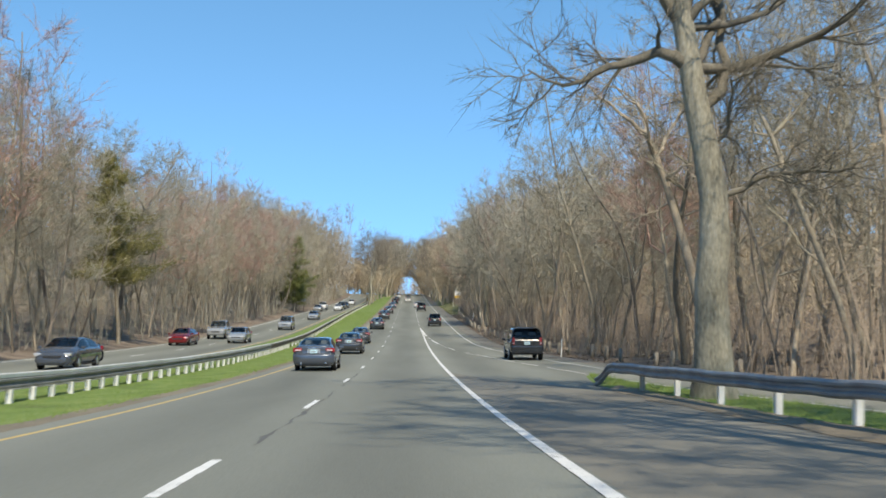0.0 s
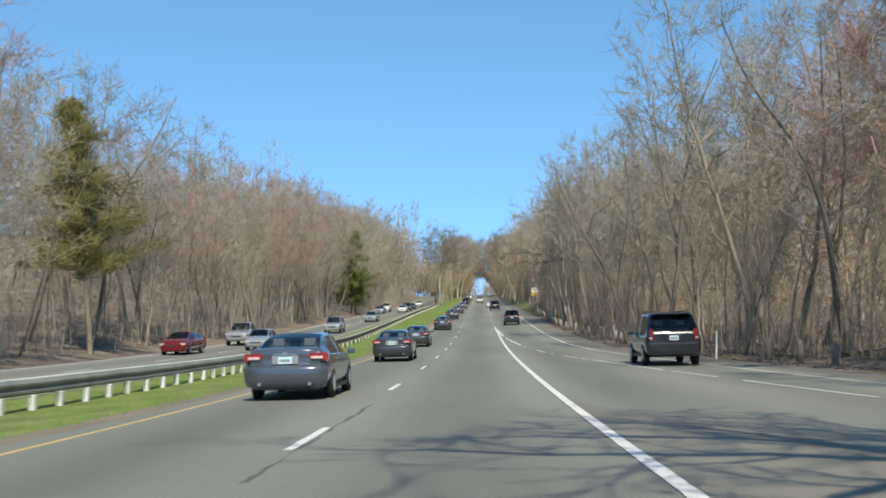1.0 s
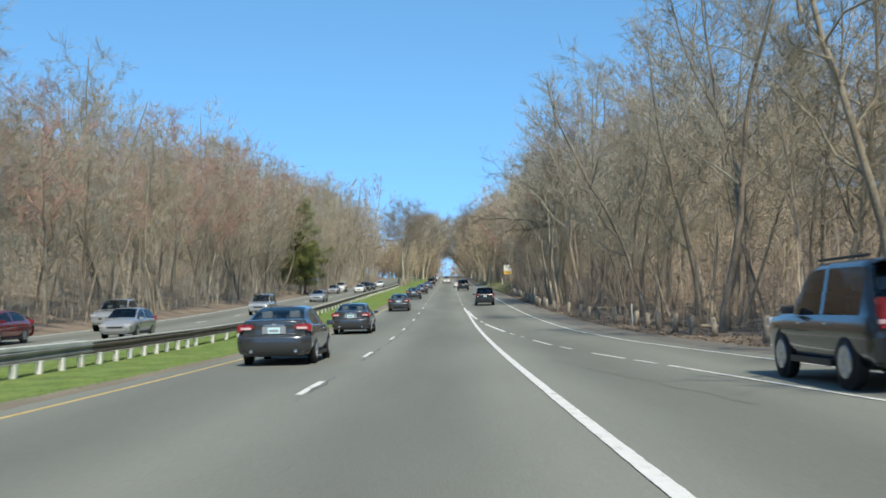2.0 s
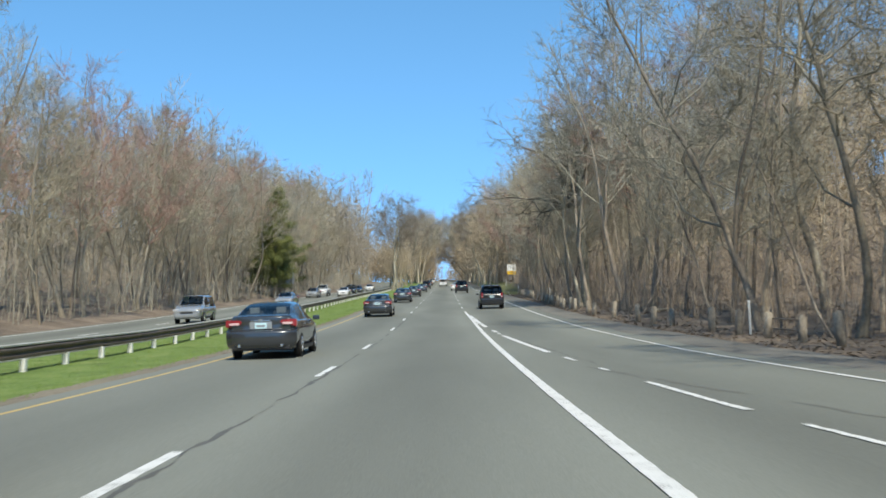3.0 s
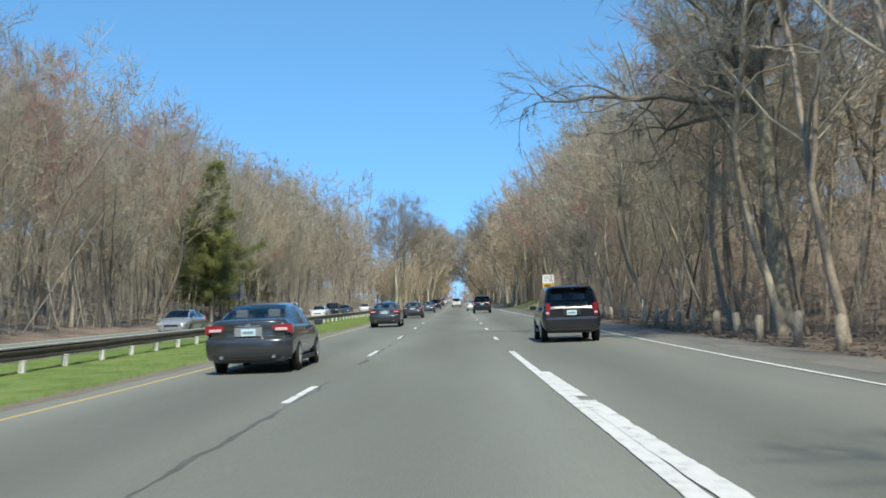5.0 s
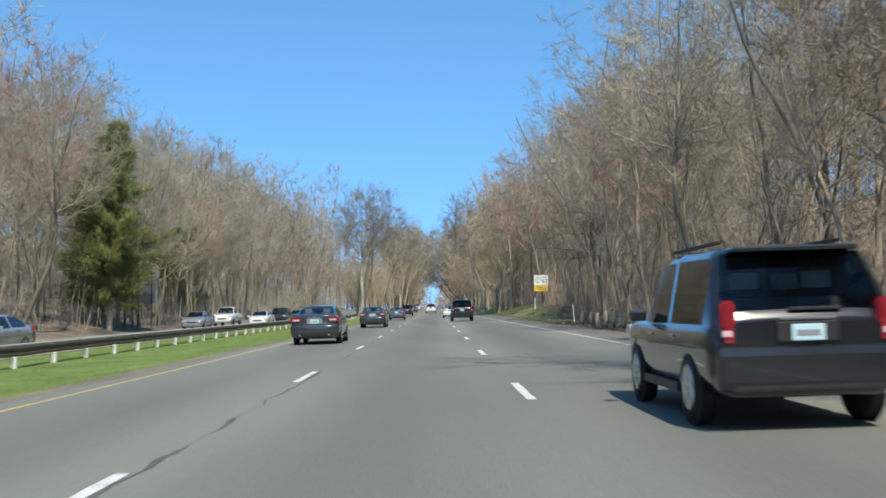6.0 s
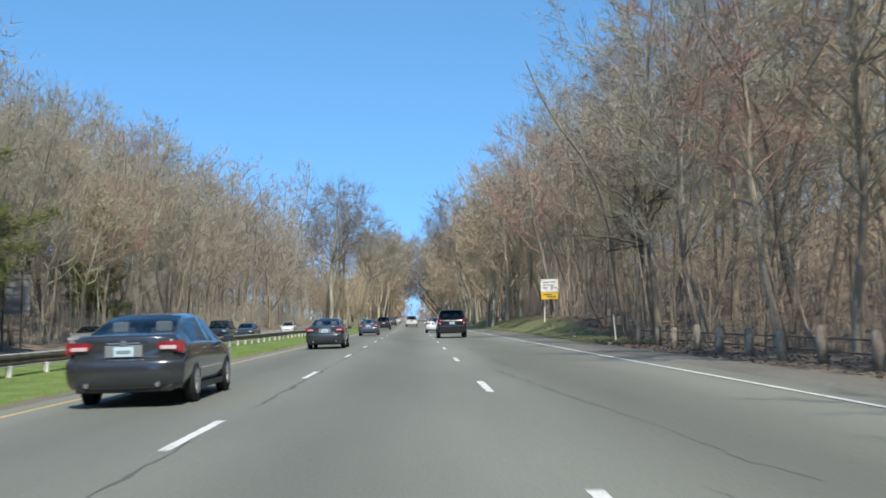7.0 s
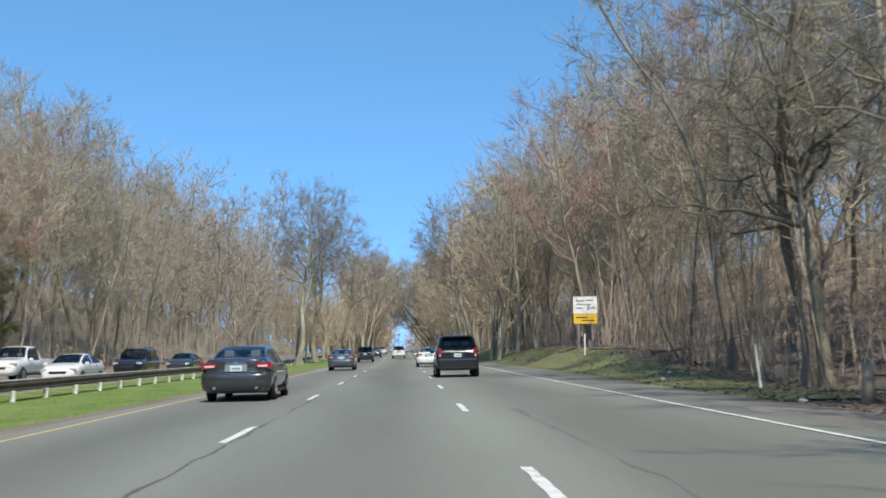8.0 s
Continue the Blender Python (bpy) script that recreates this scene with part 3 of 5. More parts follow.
def bare_tree(seed, height=19.0, radius=0.2, width=4.2, base=0.3, limbs=16, branches=7, shoots=8, twigs=7, twig_r=0.0095, twig_len=0.6, lean=0.05, wander=0.05, fork=0.0, sides=7, plain=False):
    """A leafless tree with a rounded crown of ascending limbs: (trunk arrays, crown arrays)."""
    rng = np.random.default_rng(seed)
    trunk, crown = Wood(), Wood()
    pts, rad = bough(rng, np.array([0, 0, -0.4]), np.array([rng.normal(0, lean), rng.normal(0, lean), 1.0]), height * 0.9 + 0.4, radius * 1.15, 0.03, 14, wander, 0.02)
    rad[0] *= 1.35
    trunk.tube(pts, rad, sides)
    stems = [(pts, rad)]
    if fork:
        k = int(rng.integers(3, 6))
        p2, r2 = bough(rng, pts[k], turned(pts[k + 1] - pts[k], fork, rng.uniform(0, 6.28)), height * 0.6, rad[k] * 0.75, 0.03, 9, wander, 0.06)
        trunk.tube(p2, r2, sides)
        stems.append((p2, r2))
    low = height * base
    mid = np.array([pts[8][0], pts[8][1], (height + low) / 2])
    half = np.array([width, width, (height - low) / 2])
    sb, st, fb, ft = [], [], [], []
    for i in range(limbs):
        a = i * 2.399 + rng.uniform(-0.5, 0.5)
        up = -0.75 + 1.7 * (i + rng.uniform(0, 1)) / limbs
        flat = math.sqrt(max(0.05, 1 - min(up, 0.98) ** 2))
        goal = mid + half * np.array([math.cos(a) * flat, math.sin(a) * flat, up]) * rng.uniform(0.62, 0.88)
        stem, srad = stems[i % len(stems)]
        run = math.hypot(goal[0] - mid[0], goal[1] - mid[1])
        z = min(max(goal[2] - run * rng.uniform(0.7, 1.7), low * 0.75), stem[-1][2] - 0.5)
        k = int(np.argmin(np.abs(stem[:-1, 2] - z)))
        s = stem[k]
        way = goal - s
        ln = np.linalg.norm(way)
        bow = np.array([way[0], way[1], 0]) * 0.16
        u = np.linspace(0, 1, 7)[:, None]
        lp = s + way * u + bow * np.sin(u * math.pi) + rng.normal(0, wander * ln * 0.75, (7, 3)) * np.sin(u * math.pi)
        r0 = max(srad[k] * rng.uniform(0.4, 0.65), 0.022)
        lr = r0 + (0.01 - r0) * np.linspace(0, 1, 7) ** 0.7
        crown.tube(lp[::2] if plain else lp, lr[::2] if plain else lr, 3 if plain else 4)
        for j in range(branches):
            w = 0.3 + 0.68 * (j + rng.uniform(0, 1)) / branches
            k2 = int(w * 5.99)
            s2 = lp[k2] + (lp[k2 + 1] - lp[k2]) * (w * 5.99 - k2)
            out = (s2 - mid) / half
            d2 = turned(lp[k2 + 1] - lp[k2], rng.uniform(0.35, 0.9), rng.uniform(0, 6.28)) + np.array([out[0], out[1], 0.25]) * 0.3
            bp, br = bough(rng, s2, d2 / np.linalg.norm(d2), width * rng.uniform(0.2, 0.36), max(lr[k2] * 0.55, 0.014), 0.007, 3, wander * 3.5, 0.02)
            if plain:
                crown.spikes(bp[:1], bp[-1:], br[0] * 1.3)
            else:
                crown.tube(bp, br, 3)
            s3 = along(rng, bp, shoots, 0.2)
            d3 = (bp[-1] - bp[0]) / np.linalg.norm(bp[-1] - bp[0]) + rng.normal(0, 0.75, (shoots, 3)) + np.array([0, 0, 0.18])
            e3 = s3 + d3 * twig_len * rng.uniform(0.6, 1.4, (shoots, 1))
            sb.append(s3), st.append(e3)
            for q in range(twigs):
                s4 = s3 + (e3 - s3) * rng.uniform(0.15, 0.95, (shoots, 1))
                fb.append(s4), ft.append(s4 + (d3 * 0.7 + rng.normal(0, 0.65, (shoots, 3)) + np.array([0, 0, 0.12])) * twig_len * rng.uniform(0.35, 0.95, (shoots, 1)))
    crown.slivers(np.concatenate(sb), np.concatenate(st), twig_r * 1.25)
    crown.slivers(np.concatenate(fb), np.concatenate(ft), twig_r)
    return trunk.arrays(), crown.arrays()


def tree_thing(name, arrays, label, bark, twig):
    top = tagged(new(name), label=label, category="tree")
    (tv, tf), (cv, cf) = arrays
    child("trunk", big_mesh("trunk", tv, tf, bark, True), top)
    child("crown", big_mesh("crown", cv, cf, twig), top)
    return top


def wide_tree(seed, height, radius, fork_at, reach, limbs=11, twigs=14, plan=()):
    """An old broad oak: a thick trunk that splits into long crooked limbs."""
    rng = np.random.default_rng(seed)
    trunk, crown = Wood(), Wood()
    pts, rad = bough(rng, np.array([0, 0, -0.4]), np.array([0.0, 0, 1.0]), fork_at * 1.5, radius * 1.25, radius * 0.62, 10, 0.08 if plan else 0.055, 0.05 if plan else 0.03)
    rad[0], rad[1] = radius * 1.7, radius * 1.25
    trunk.tube(pts, rad, 12)
    bb, tt = [], []
    for i in range(len(plan) or limbs):
        u = 0.58 + 0.42 * i / (limbs - 1)
        k = min(int(u * (len(pts) - 1)), len(pts) - 1)
        a = i * 2.4 + rng.uniform(-0.3, 0.3)
        up = rng.uniform(0.15, 0.6) if u < 0.85 else rng.uniform(0.7, 2.2)
        ln = reach * rng.uniform(0.7, 1.1) if u < 0.85 else (height - fork_at) * rng.uniform(0.8, 1.05)
        r0 = rad[k] * rng.uniform(0.42, 0.62)
        if plan:  # height on the trunk, bearing, rise, length, thickness
            z, a, up, ln, r0 = plan[i]
            k, a = int(np.argmin(np.abs(pts[:, 2] - z))), radians(a)
        d = np.array([math.cos(a), math.sin(a), up])
        lp, lr = bough(rng, pts[k], d / np.linalg.norm(d), ln, r0, 0.02, 10, 0.3, 0.09 if plan else 0.03)
        crown.tube(lp, lr, 7)
        for j in range(9):
            x2 = (0.18 + 0.8 * (j + rng.uniform(0, 1)) / 9) * 9.99
            k2 = int(x2)
            s2 = lp[k2] + (lp[k2 + 1] - lp[k2]) * (x2 - k2)
            d2 = turned(lp[k2 + 1] - lp[k2], rng.uniform(0.5, 1.2), rng.uniform(0, 6.28))
            bp, br = bough(rng, s2, d2, ln * rng.uniform(0.2, 0.42), max(lr[k2] * 0.5, 0.02), 0.01, 6, 0.22, 0.02)
            crown.tube(bp, br, 5)
            for q in range(6):
                x3 = (0.2 + 0.8 * (q + rng.uniform(0, 1)) / 6) * 5.99
                k3 = int(x3)
                s3 = bp[k3] + (bp[k3 + 1] - bp[k3]) * (x3 - k3)
                cp, cr = bough(rng, s3, turned(bp[k3 + 1] - bp[k3], rng.uniform(0.4, 1.0), rng.uniform(0, 6.28)), rng.uniform(0.7, 1.7), 0.013, 0.006, 3, 0.2, 0.03)
                crown.tube(cp, cr, 3)
                w = rng.uniform(0.1, 1, twigs) * 2.999
                k4 = w.astype(int)
                s4 = cp[k4] + (cp[k4 + 1] - cp[k4]) * (w - k4)[:, None]
                d4 = (cp[-1] - cp[0]) / np.linalg.norm(cp[-1] - cp[0]) + rng.normal(0, 0.6, (twigs, 3))
                bb.append(s4), tt.append(s4 + d4 * rng.uniform(0.2, 0.6, (twigs, 1)))
    crown.spikes(np.concatenate(bb), np.concatenate(tt), 0.007)
    return trunk.arrays(), crown.arrays()


def conifer(seed, height, radius, width, first=0.12, ragged=0.0, dense=1.0):
    """A dense dark evergreen of drooping sprays: (trunk arrays, crown arrays)."""
    rng = np.random.default_rng(seed)
    trunk, crown = Wood(), Wood()
    pts, rad = bough(rng, np.array([0, 0, -0.3]), np.array([0.0, 0, 1.0]), height, radius, 0.02, 10, 0.015, 0.02)
    trunk.tube(pts, rad, 7)
    bb, tt, rr = [], [], []
    n = 150
    for i in range(n):
        u = first + (0.99 - first) * (i / n + rng.normal(0, 0.02)) + 0.02
        u = min(max(u, first), 0.985)
        x = u * 9.99
        k = int(x)
        s = pts[k] + (pts[k + 1] - pts[k]) * (x - k)
        a = i * 2.399 + rng.uniform(-0.4, 0.4)
        out = width * (1 - u) ** 0.6 * (0.35 + 0.65 * min(1, (u - 0.05) * 4)) * (0.9 + 0.75 * noise.noise(Vector((math.cos(a) * 0.9 + seed, math.sin(a) * 0.9, u * 4.5)))) * rng.uniform(0.55 - ragged, 1.15 + ragged) + 0.15
        tip = s + np.array([math.cos(a) * out, math.sin(a) * out, out * rng.uniform(0.0, 0.45)])
        crown.tube([s, (s + tip) / 2 + np.array([0, 0, 0.1]), tip], [0.03, 0.02, 0.008], 3)
        m = int((70 + 80 * out) * dense)
        w = rng.uniform(0.15, 1.0, (m, 1))
        base = s + (tip - s) * w + rng.normal(0, 0.22, (m, 3))
        d = (tip - s) / (np.linalg.norm(tip - s) + 1e-6) + rng.normal(0, 0.75, (m, 3)) + np.array([0, 0, 0.25])
        bb.append(base), tt.append(base + d * rng.uniform(0.15, 0.38, (m, 1))), rr.append(rng.uniform(0.02, 0.038, m))
    crown.spikes(np.concatenate(bb), np.concatenate(tt), np.concatenate(rr))
    return trunk.arrays(), crown.arrays()


rng = np.random.default_rng(7)
KINDS = []
for i in range(6):
    KINDS.append(tree_thing("bare_tree", bare_tree(100 + i, 16 + 1.3 * i, 0.105 + 0.016 * i, 3.6 + 0.3 * i, 0.2 + 0.03 * i, limbs=18, branches=8, shoots=7, twigs=8, twig_r=0.0085, twig_len=0.46, fork=0.35 * (i % 2 == 0), lean=0.1, wander=0.07),
                            "leafless grey-brown deciduous tree at the edge of the wood", M["bark" if i % 2 else "dark_bark"], M["twig" if i % 2 else "grey_twig"]))
for i in range(2):
    KINDS.append(tree_thing("bare_tree", bare_tree(140 + i, 18 + i, 0.14, 4.2, 0.3, limbs=18, branches=8, shoots=7, twigs=8, twig_r=0.0085, twig_len=0.46, wander=0.065),
                            "leafless maple with reddish budding twigs in the wood", M["bark"], M["red_twig"]))
THIN = []
for i in range(4):
    THIN.append(tree_thing("young_tree", bare_tree(170 + i, 9 + 1.8 * i, 0.065 + 0.014 * i, 1.7 + 0.2 * i, 0.3, limbs=10, branches=4, shoots=5, twigs=4, lean=0.16, wander=0.05, sides=5, twig_r=0.008, twig_len=0.6),
                           "slender leaning leafless young tree in the wood", M["pale_bark" if i % 2 else "dark_bark"], M["twig"]))
first_used = set()


def put(kind, x, y, scale, spin, group, tilt=5.0):
    """Plants a kind of tree: the model itself first, then copies."""
    m = pose(x, y, ground_z(x, y) - 0.05, tilt * math.sin(spin * 3.7), tilt * math.cos(spin * 5.3), math.degrees(spin))
    if kind not in first_used:
        first_used.add(kind)
        ob = kind
        ob.matrix_basis = m
    else:
        ob = copy_thing(kind, m)
    ob.scale = (scale, scale, scale * (0.95 + 0.12 * math.sin(spin * 7)))
    return tagged(ob, group=group)


def edge_x(side, y):
    if side > 0 and y < 48:
        return max(lerp(POST_LINE, y) + 1.3, lerp(RIGHT_EDGE, y) + 3.0)
    return lerp(POST_LINE, y) + 1.6 + 0.7 * smooth(80, 100, y) * smooth(165, 150, y) if side > 0 else OPP_FAR + bend(y) - 1.8


LEFT_SIZE = [(30, 0.97), (60, 1.08), (90, 1.02), (112, 0.88), (190, 0.9), (250, 0.97), (300, 1.24)]


def wood_edge(side, group):
    y = 40.0 if side > 0 else 32.0
    gap = [(226, 249)] if side > 0 else [(79, 90), (203, 216)]  # where the sign and the evergreens stand
    while y < (300 if side > 0 else 292):
        size = 1.05 + 0.08 * smooth(225, 260, y) if side > 0 else lerp(LEFT_SIZE, y)
        for row in range(3 if (side < 0 and y > 180) or (side > 0 and y > 225) else 2):
            x = edge_x(side, y) + side * (row * 4.2 + rng.uniform(0, 3.0))
            if any(a < y < b for a, b in gap) and row < (2 if side > 0 else 1):
                continue
            red = rng.uniform() < (0.18 if side > 0 else 0.21)
            k = KINDS[int(rng.integers(6, 8)) if red else int(rng.integers(0, 6))]
            put(k, x, y + rng.uniform(-1.8, 1.8), rng.uniform(0.88, 1.08) * size * (1 + 0.07 * row), rng.uniform(0, 6.28), group)
        y += rng.uniform(6.0, 8.0) * (1.0 if side > 0 else 0.82)
    y = 38.0 if side > 0 else 40.0
    while y < (240 if side > 0 else 280):
        put(THIN[int(rng.integers(0, 4))], edge_x(side, y) + side * rng.uniform(-0.4, 6), y, rng.uniform(0.7, 1.15), rng.uniform(0, 6.28), group, 9.0)
        y += rng.uniform(1.7, 3.2) if side > 0 else rng.uniform(2.6, 4.6)


wood_edge(1, "trees along the entry side")
wood_edge(-1, "trees along the oncoming side")

# broad old trees
OAK_LIMBS = [(8.5, 176, 1.5, 4.8, 0.19), (9.0, 200, 1.5, 6.5, 0.15), (8.9, 5, 1.5, 8.0, 0.21), (9.4, 160, 2.2, 8.0, 0.2), (7.7, 8, 0.5, 7.0, 0.17), (7.2, -10, 0.05, 8.5, 0.18), (6.2, 12, 0.3, 2.4, 0.09), (5.2, -8, 0.0, 4.4, 0.1),
             (8.6, 80, 1.0, 6.0, 0.14), (9.0, -70, 0.9, 6.0, 0.13), (10.2, 120, 1.8, 7.0, 0.16), (10.4, -30, 1.6, 7.0, 0.16), (9.2, 30, 0.7, 7.0, 0.13)]
big = tree_thing("oak_tree", wide_tree(5, 18.0, 0.4, 7.2, 8.0, plan=OAK_LIMBS), "broad old leafless oak with a thick pale trunk and crooked limbs", M["old_bark"], M["oak_limb"])
big.matrix_basis = pose(9.7, 25.2, ground_z(9.7, 25.2))
PALE_LIMBS = [(11.0, 178, 0.55, 5.5, 0.11), (10.4, 2, 1.0, 6.5, 0.13), (12.2, 165, 1.5, 5.0, 0.12), (12.4, 25, 2.0, 5.0, 0.11), (8.8, 150, 0.3, 3.2, 0.07), (9.6, -60, 0.8, 4.0, 0.09)]
sycamore = tree_thing("sycamore_tree", wide_tree(23, 18.0, 0.25, 8.5, 6.0, plan=PALE_LIMBS, twigs=8), "tall pale-barked sycamore leaning over the entry ramp", M["pale_bark"], M["pale_bark"])
sycamore.matrix_basis = pose(17.2, 50.0, ground_z(17.2, 50.0), 0, -10, 0)
ROAD_LIMBS = [(7.4, 180, 0.2, 8.8, 0.18), (8.3, 166, 0.4, 8.8, 0.17), (9.2, 196, 0.5, 8.2, 0.16), (8.6, 186, 0.8, 8.0, 0.15), (8.0, 120, 0.6, 6.0, 0.13), (8.5, 60, 0.8, 6.0, 0.13), (9.5, 0, 1.0, 6.0, 0.15), (10.0, -60, 1.0, 6.0, 0.14), (10.3, 150, 1.5, 7.5, 0.15), (10.5, 210, 1.6, 7.5, 0.15), (10.8, 30, 2.0, 7.0, 0.14)]
oak2 = tree_thing("oak_tree", wide_tree(9, 21.0, 0.3, 8.0, 8.0, plan=ROAD_LIMBS, twigs=13), "old leafless oak whose limbs reach over the road", M["old_bark"], M["oak_limb"])
oak2.matrix_basis = pose(13.6, 150.8, ground_z(13.6, 150.8), 0, 0, 0)
for x, y, s, a in [(15.2, 214.0, 0.62, 20)]:
    ob = copy_thing(oak2, pose(x, y, ground_z(x, y), 0, 0, a))
    ob.scale = (s, s, s)
    tagged(ob, label="tall leafless oak with crooked limbs beside the road", group="oaks beside the road")
tall = tree_thing("oak_tree", bare_tree(61, 23.0, 0.34, 6.2, 0.44, limbs=22, branches=8, shoots=8, twigs=8, twig_r=0.01, wander=0.1, fork=0.3), "tall leafless oak with a rounded crown beside the road", M["old_bark"], M["oak_twig"])
tall.matrix_basis = pose(-9.3, 300.0, ground_z(-9.3, 300.0), 0, 0, 40)
tagged(tall, group="oaks beside the road")
for x, y, s, a in [(11.6, 12.0, 0.95, 200), (11.2, 2.0, 1.0, 90), (12.0, -8.0, 1.0, 30), (11.6, 290.0, 0.9, 10), (10.8, 312.0, 0.95, 120), (10.6, 334.0, 1.0, 75), (10.8, 360.0, 1.0, 300), (10.6, 388.0, 1.05, 20), (-9.0, 322.0, 1.05, 250), (-9.2, 346.0, 1.0, 160), (-9.0, 372.0, 1.05, 330)]:
    ob = copy_thing(tall, pose(x, y, ground_z(x, y), 0, 0, a))
    ob.scale = (s, s, s)

arch = tree_thing("oak_tree", bare_tree(67, 25.0, 0.36, 8.6, 0.5, limbs=26, branches=8, shoots=7, twigs=6, twig_r=0.022, twig_len=0.9, wander=0.09, fork=0.35), "leafless oak whose crown arches over the road at the crest", M["bark"], M["grey_twig"])
arch.matrix_basis = pose(-7.0, 446.0, ground_z(-7.0, 446.0), 0, 3, 10)
tagged(arch, group="oaks arching over the crest")
for x, y, s, a in [(11.4, 452.0, 1.0, 100), (-7.4, 474.0, 1.02, 200), (11.2, 486.0, 1.05, 310), (-6.8, 500.0, 1.0, 60), (11.0, 512.0, 1.0, 150), (-6.6, 418.0, 0.95, 270), (11.8, 424.0, 0.95, 20)]:
    ob = copy_thing(arch, pose(x, y, ground_z(x, y), 0, 0, a))
    ob.scale = (s, s, s)

lacy = tree_thing("oak_tree", bare_tree(73, 26.0, 0.3, 7.6, 0.3, limbs=24, branches=8, shoots=7, twigs=5, twig_r=0.02, twig_len=0.9, wander=0.09, fork=0.3), "leafless oak leaning out over the road at the crest", M["bark"], M["oak_twig"])
lacy.matrix_basis = pose(-7.6, 432.0, ground_z(-7.6, 432.0), 0, 14, 0)
tagged(lacy, group="oaks arching over the crest")
for x, y, s, lean in [(11.3, 442.0, 1.0, -15), (-7.4, 458.0, 1.05, 16), (11.2, 468.0, 1.05, -13), (-7.4, 484.0, 1.05, 15), (11.0, 494.0, 1.1, -16), (-7.2, 508.0, 1.1, 17), (11.0, 520.0, 1.1, -14)]:
    ob = copy_thing(lacy, pose(x, y, ground_z(x, y), 0, lean, 0))
    ob.scale = (s, s, s)

for i, x, y, a in [(4, 12.6, 142.5, 1.0), (5, 12.9, 148.5, 2.2), (3, 13.2, 155.5, 4.0)]:
    put(KINDS[i], x, y, 0.82, a, "trees along the entry side", 2.0)

# evergreens
fir = tree_thing("evergreen_tree", conifer(3, 15.5, 0.26, 4.3, 0.12, 0.3), "dark green evergreen cedar among bare trees", M["bark"], M["needle"])
fir.matrix_basis = pose(-21.4, 214.0, ground_z(-21.4, 214.0))
pine = tree_thing("evergreen_tree", conifer(14, 16.0, 0.2, 3.5, 0.3, 0.7, 0.5), "ragged olive-green pine among bare trees", M["bark"], M["pine_needle"])
pine.matrix_basis = pose(-21.6, 86.0, ground_z(-21.6, 86.0), 2, -3, 0)
for x, y, s, a in [(-24.8, 220.0, 0.72, 60), (-25.0, 250.0, 0.8, 200)]:
    ob = copy_thing(fir, pose(x, y, ground_z(x, y), 0, 0, a))
    ob.scale = (s, s, s)

# deep wood behind the edge, past counting


DEEP = [bare_tree(200 + i, 14.5 + 1.1 * i, 0.15 + 0.01 * i, 4.0 + 0.3 * i, 0.12 + 0.03 * i, limbs=12, branches=4, shoots=7, twigs=4, twig_r=0.02, twig_len=0.62, lean=0.07, sides=4, plain=True) for i in range(6)]


FAR = [bare_tree(230 + i, 15.0 + 1.1 * i, 0.17, 4.4 + 0.3 * i, 0.14, limbs=11, branches=3, shoots=5, twigs=2, twig_r=0.08, twig_len=1.2, lean=0.06, sides=4, plain=True) for i in range(6)]


def woods(name, spots, label, seed, models=DEEP, twig="wood_twig"):
    """Many trees at the spots (x, y, scale) as one mass of trunks and crowns."""
    r = np.random.default_rng(seed)
    tv, tf, cv, cf, tn, cn = [], [], [], [], 0, 0
    for x, y, s in spots:
        (a, b), (c, d) = models[int(r.integers(0, 6))]
        t = r.uniform(0, 6.28)
        rot = np.array([[math.cos(t), -math.sin(t), 0], [math.sin(t), math.cos(t), 0], [0, 0, 1]]) * s
        o = np.array([x, y, ground_z(x, y)])
        tv.append(a @ rot.T + o), tf.append(b + tn), cv.append(c @ rot.T + o), cf.append(d + cn)
        tn += len(a)
        cn += len(c)
    top = tagged(new(name), label=label, category="woods", kind="stuff")
    child("trunks", big_mesh("trunks", np.concatenate(tv), np.concatenate(tf), M["bark"], True), top)
    child("crowns", big_mesh("crowns", np.concatenate(cv), np.concatenate(cf), M[twig]), top)
    return top


def deep_spots(side, n, seed):
    r = np.random.default_rng(seed)
    out = []
    for i in range(n):
        y = -30 + 522 * (i + r.uniform(0, 1)) / n
        back = 8.0 if y < (246 if side > 0 else 292) else 0.0
        out.append((edge_x(side, y) + side * (back + (46 if side > 0 else 34) * r.uniform(0, 1)), y, r.uniform(0.85, 1.12) * (1.0 + (0.4 if side < 0 else 0.3) * smooth(150, 260, y) + 0.22 * smooth(260, 330, y))))
    return out


def far_gate():
    """Trees close beside the road towards the crest."""
    r = np.random.default_rng(5)
    out = [(-9.0 - r.uniform(0, 1.6) + 2.6 * smooth(370, 420, y), y, r.uniform(0.55, 0.8) + 0.35 * smooth(360, 420, y)) for y in r.uniform(300, 480, 30)]
    out += [(x + r.uniform(-0.4, 0.4), y, r.uniform(1.1, 1.3)) for y in range(415, 480, 8) for x in (-5.8, 10.2)]
    out += [(x, y, 1.45) for y in (438, 450, 462, 474) for x in (-5.2, 9.8)]
    return out + [(11.2 + r.uniform(0, 3) - 1.3 * smooth(370, 420, y), y, r.uniform(0.95, 1.25)) for y in r.uniform(275, 480, 38)]


woods("deep_woods", deep_spots(1, 300, 31), "deep leafless grey-brown wood behind the entry side", 1)
woods("deep_woods", deep_spots(-1, 270, 33), "deep leafless grey-brown wood behind the oncoming lanes", 2, twig="ash_twig")


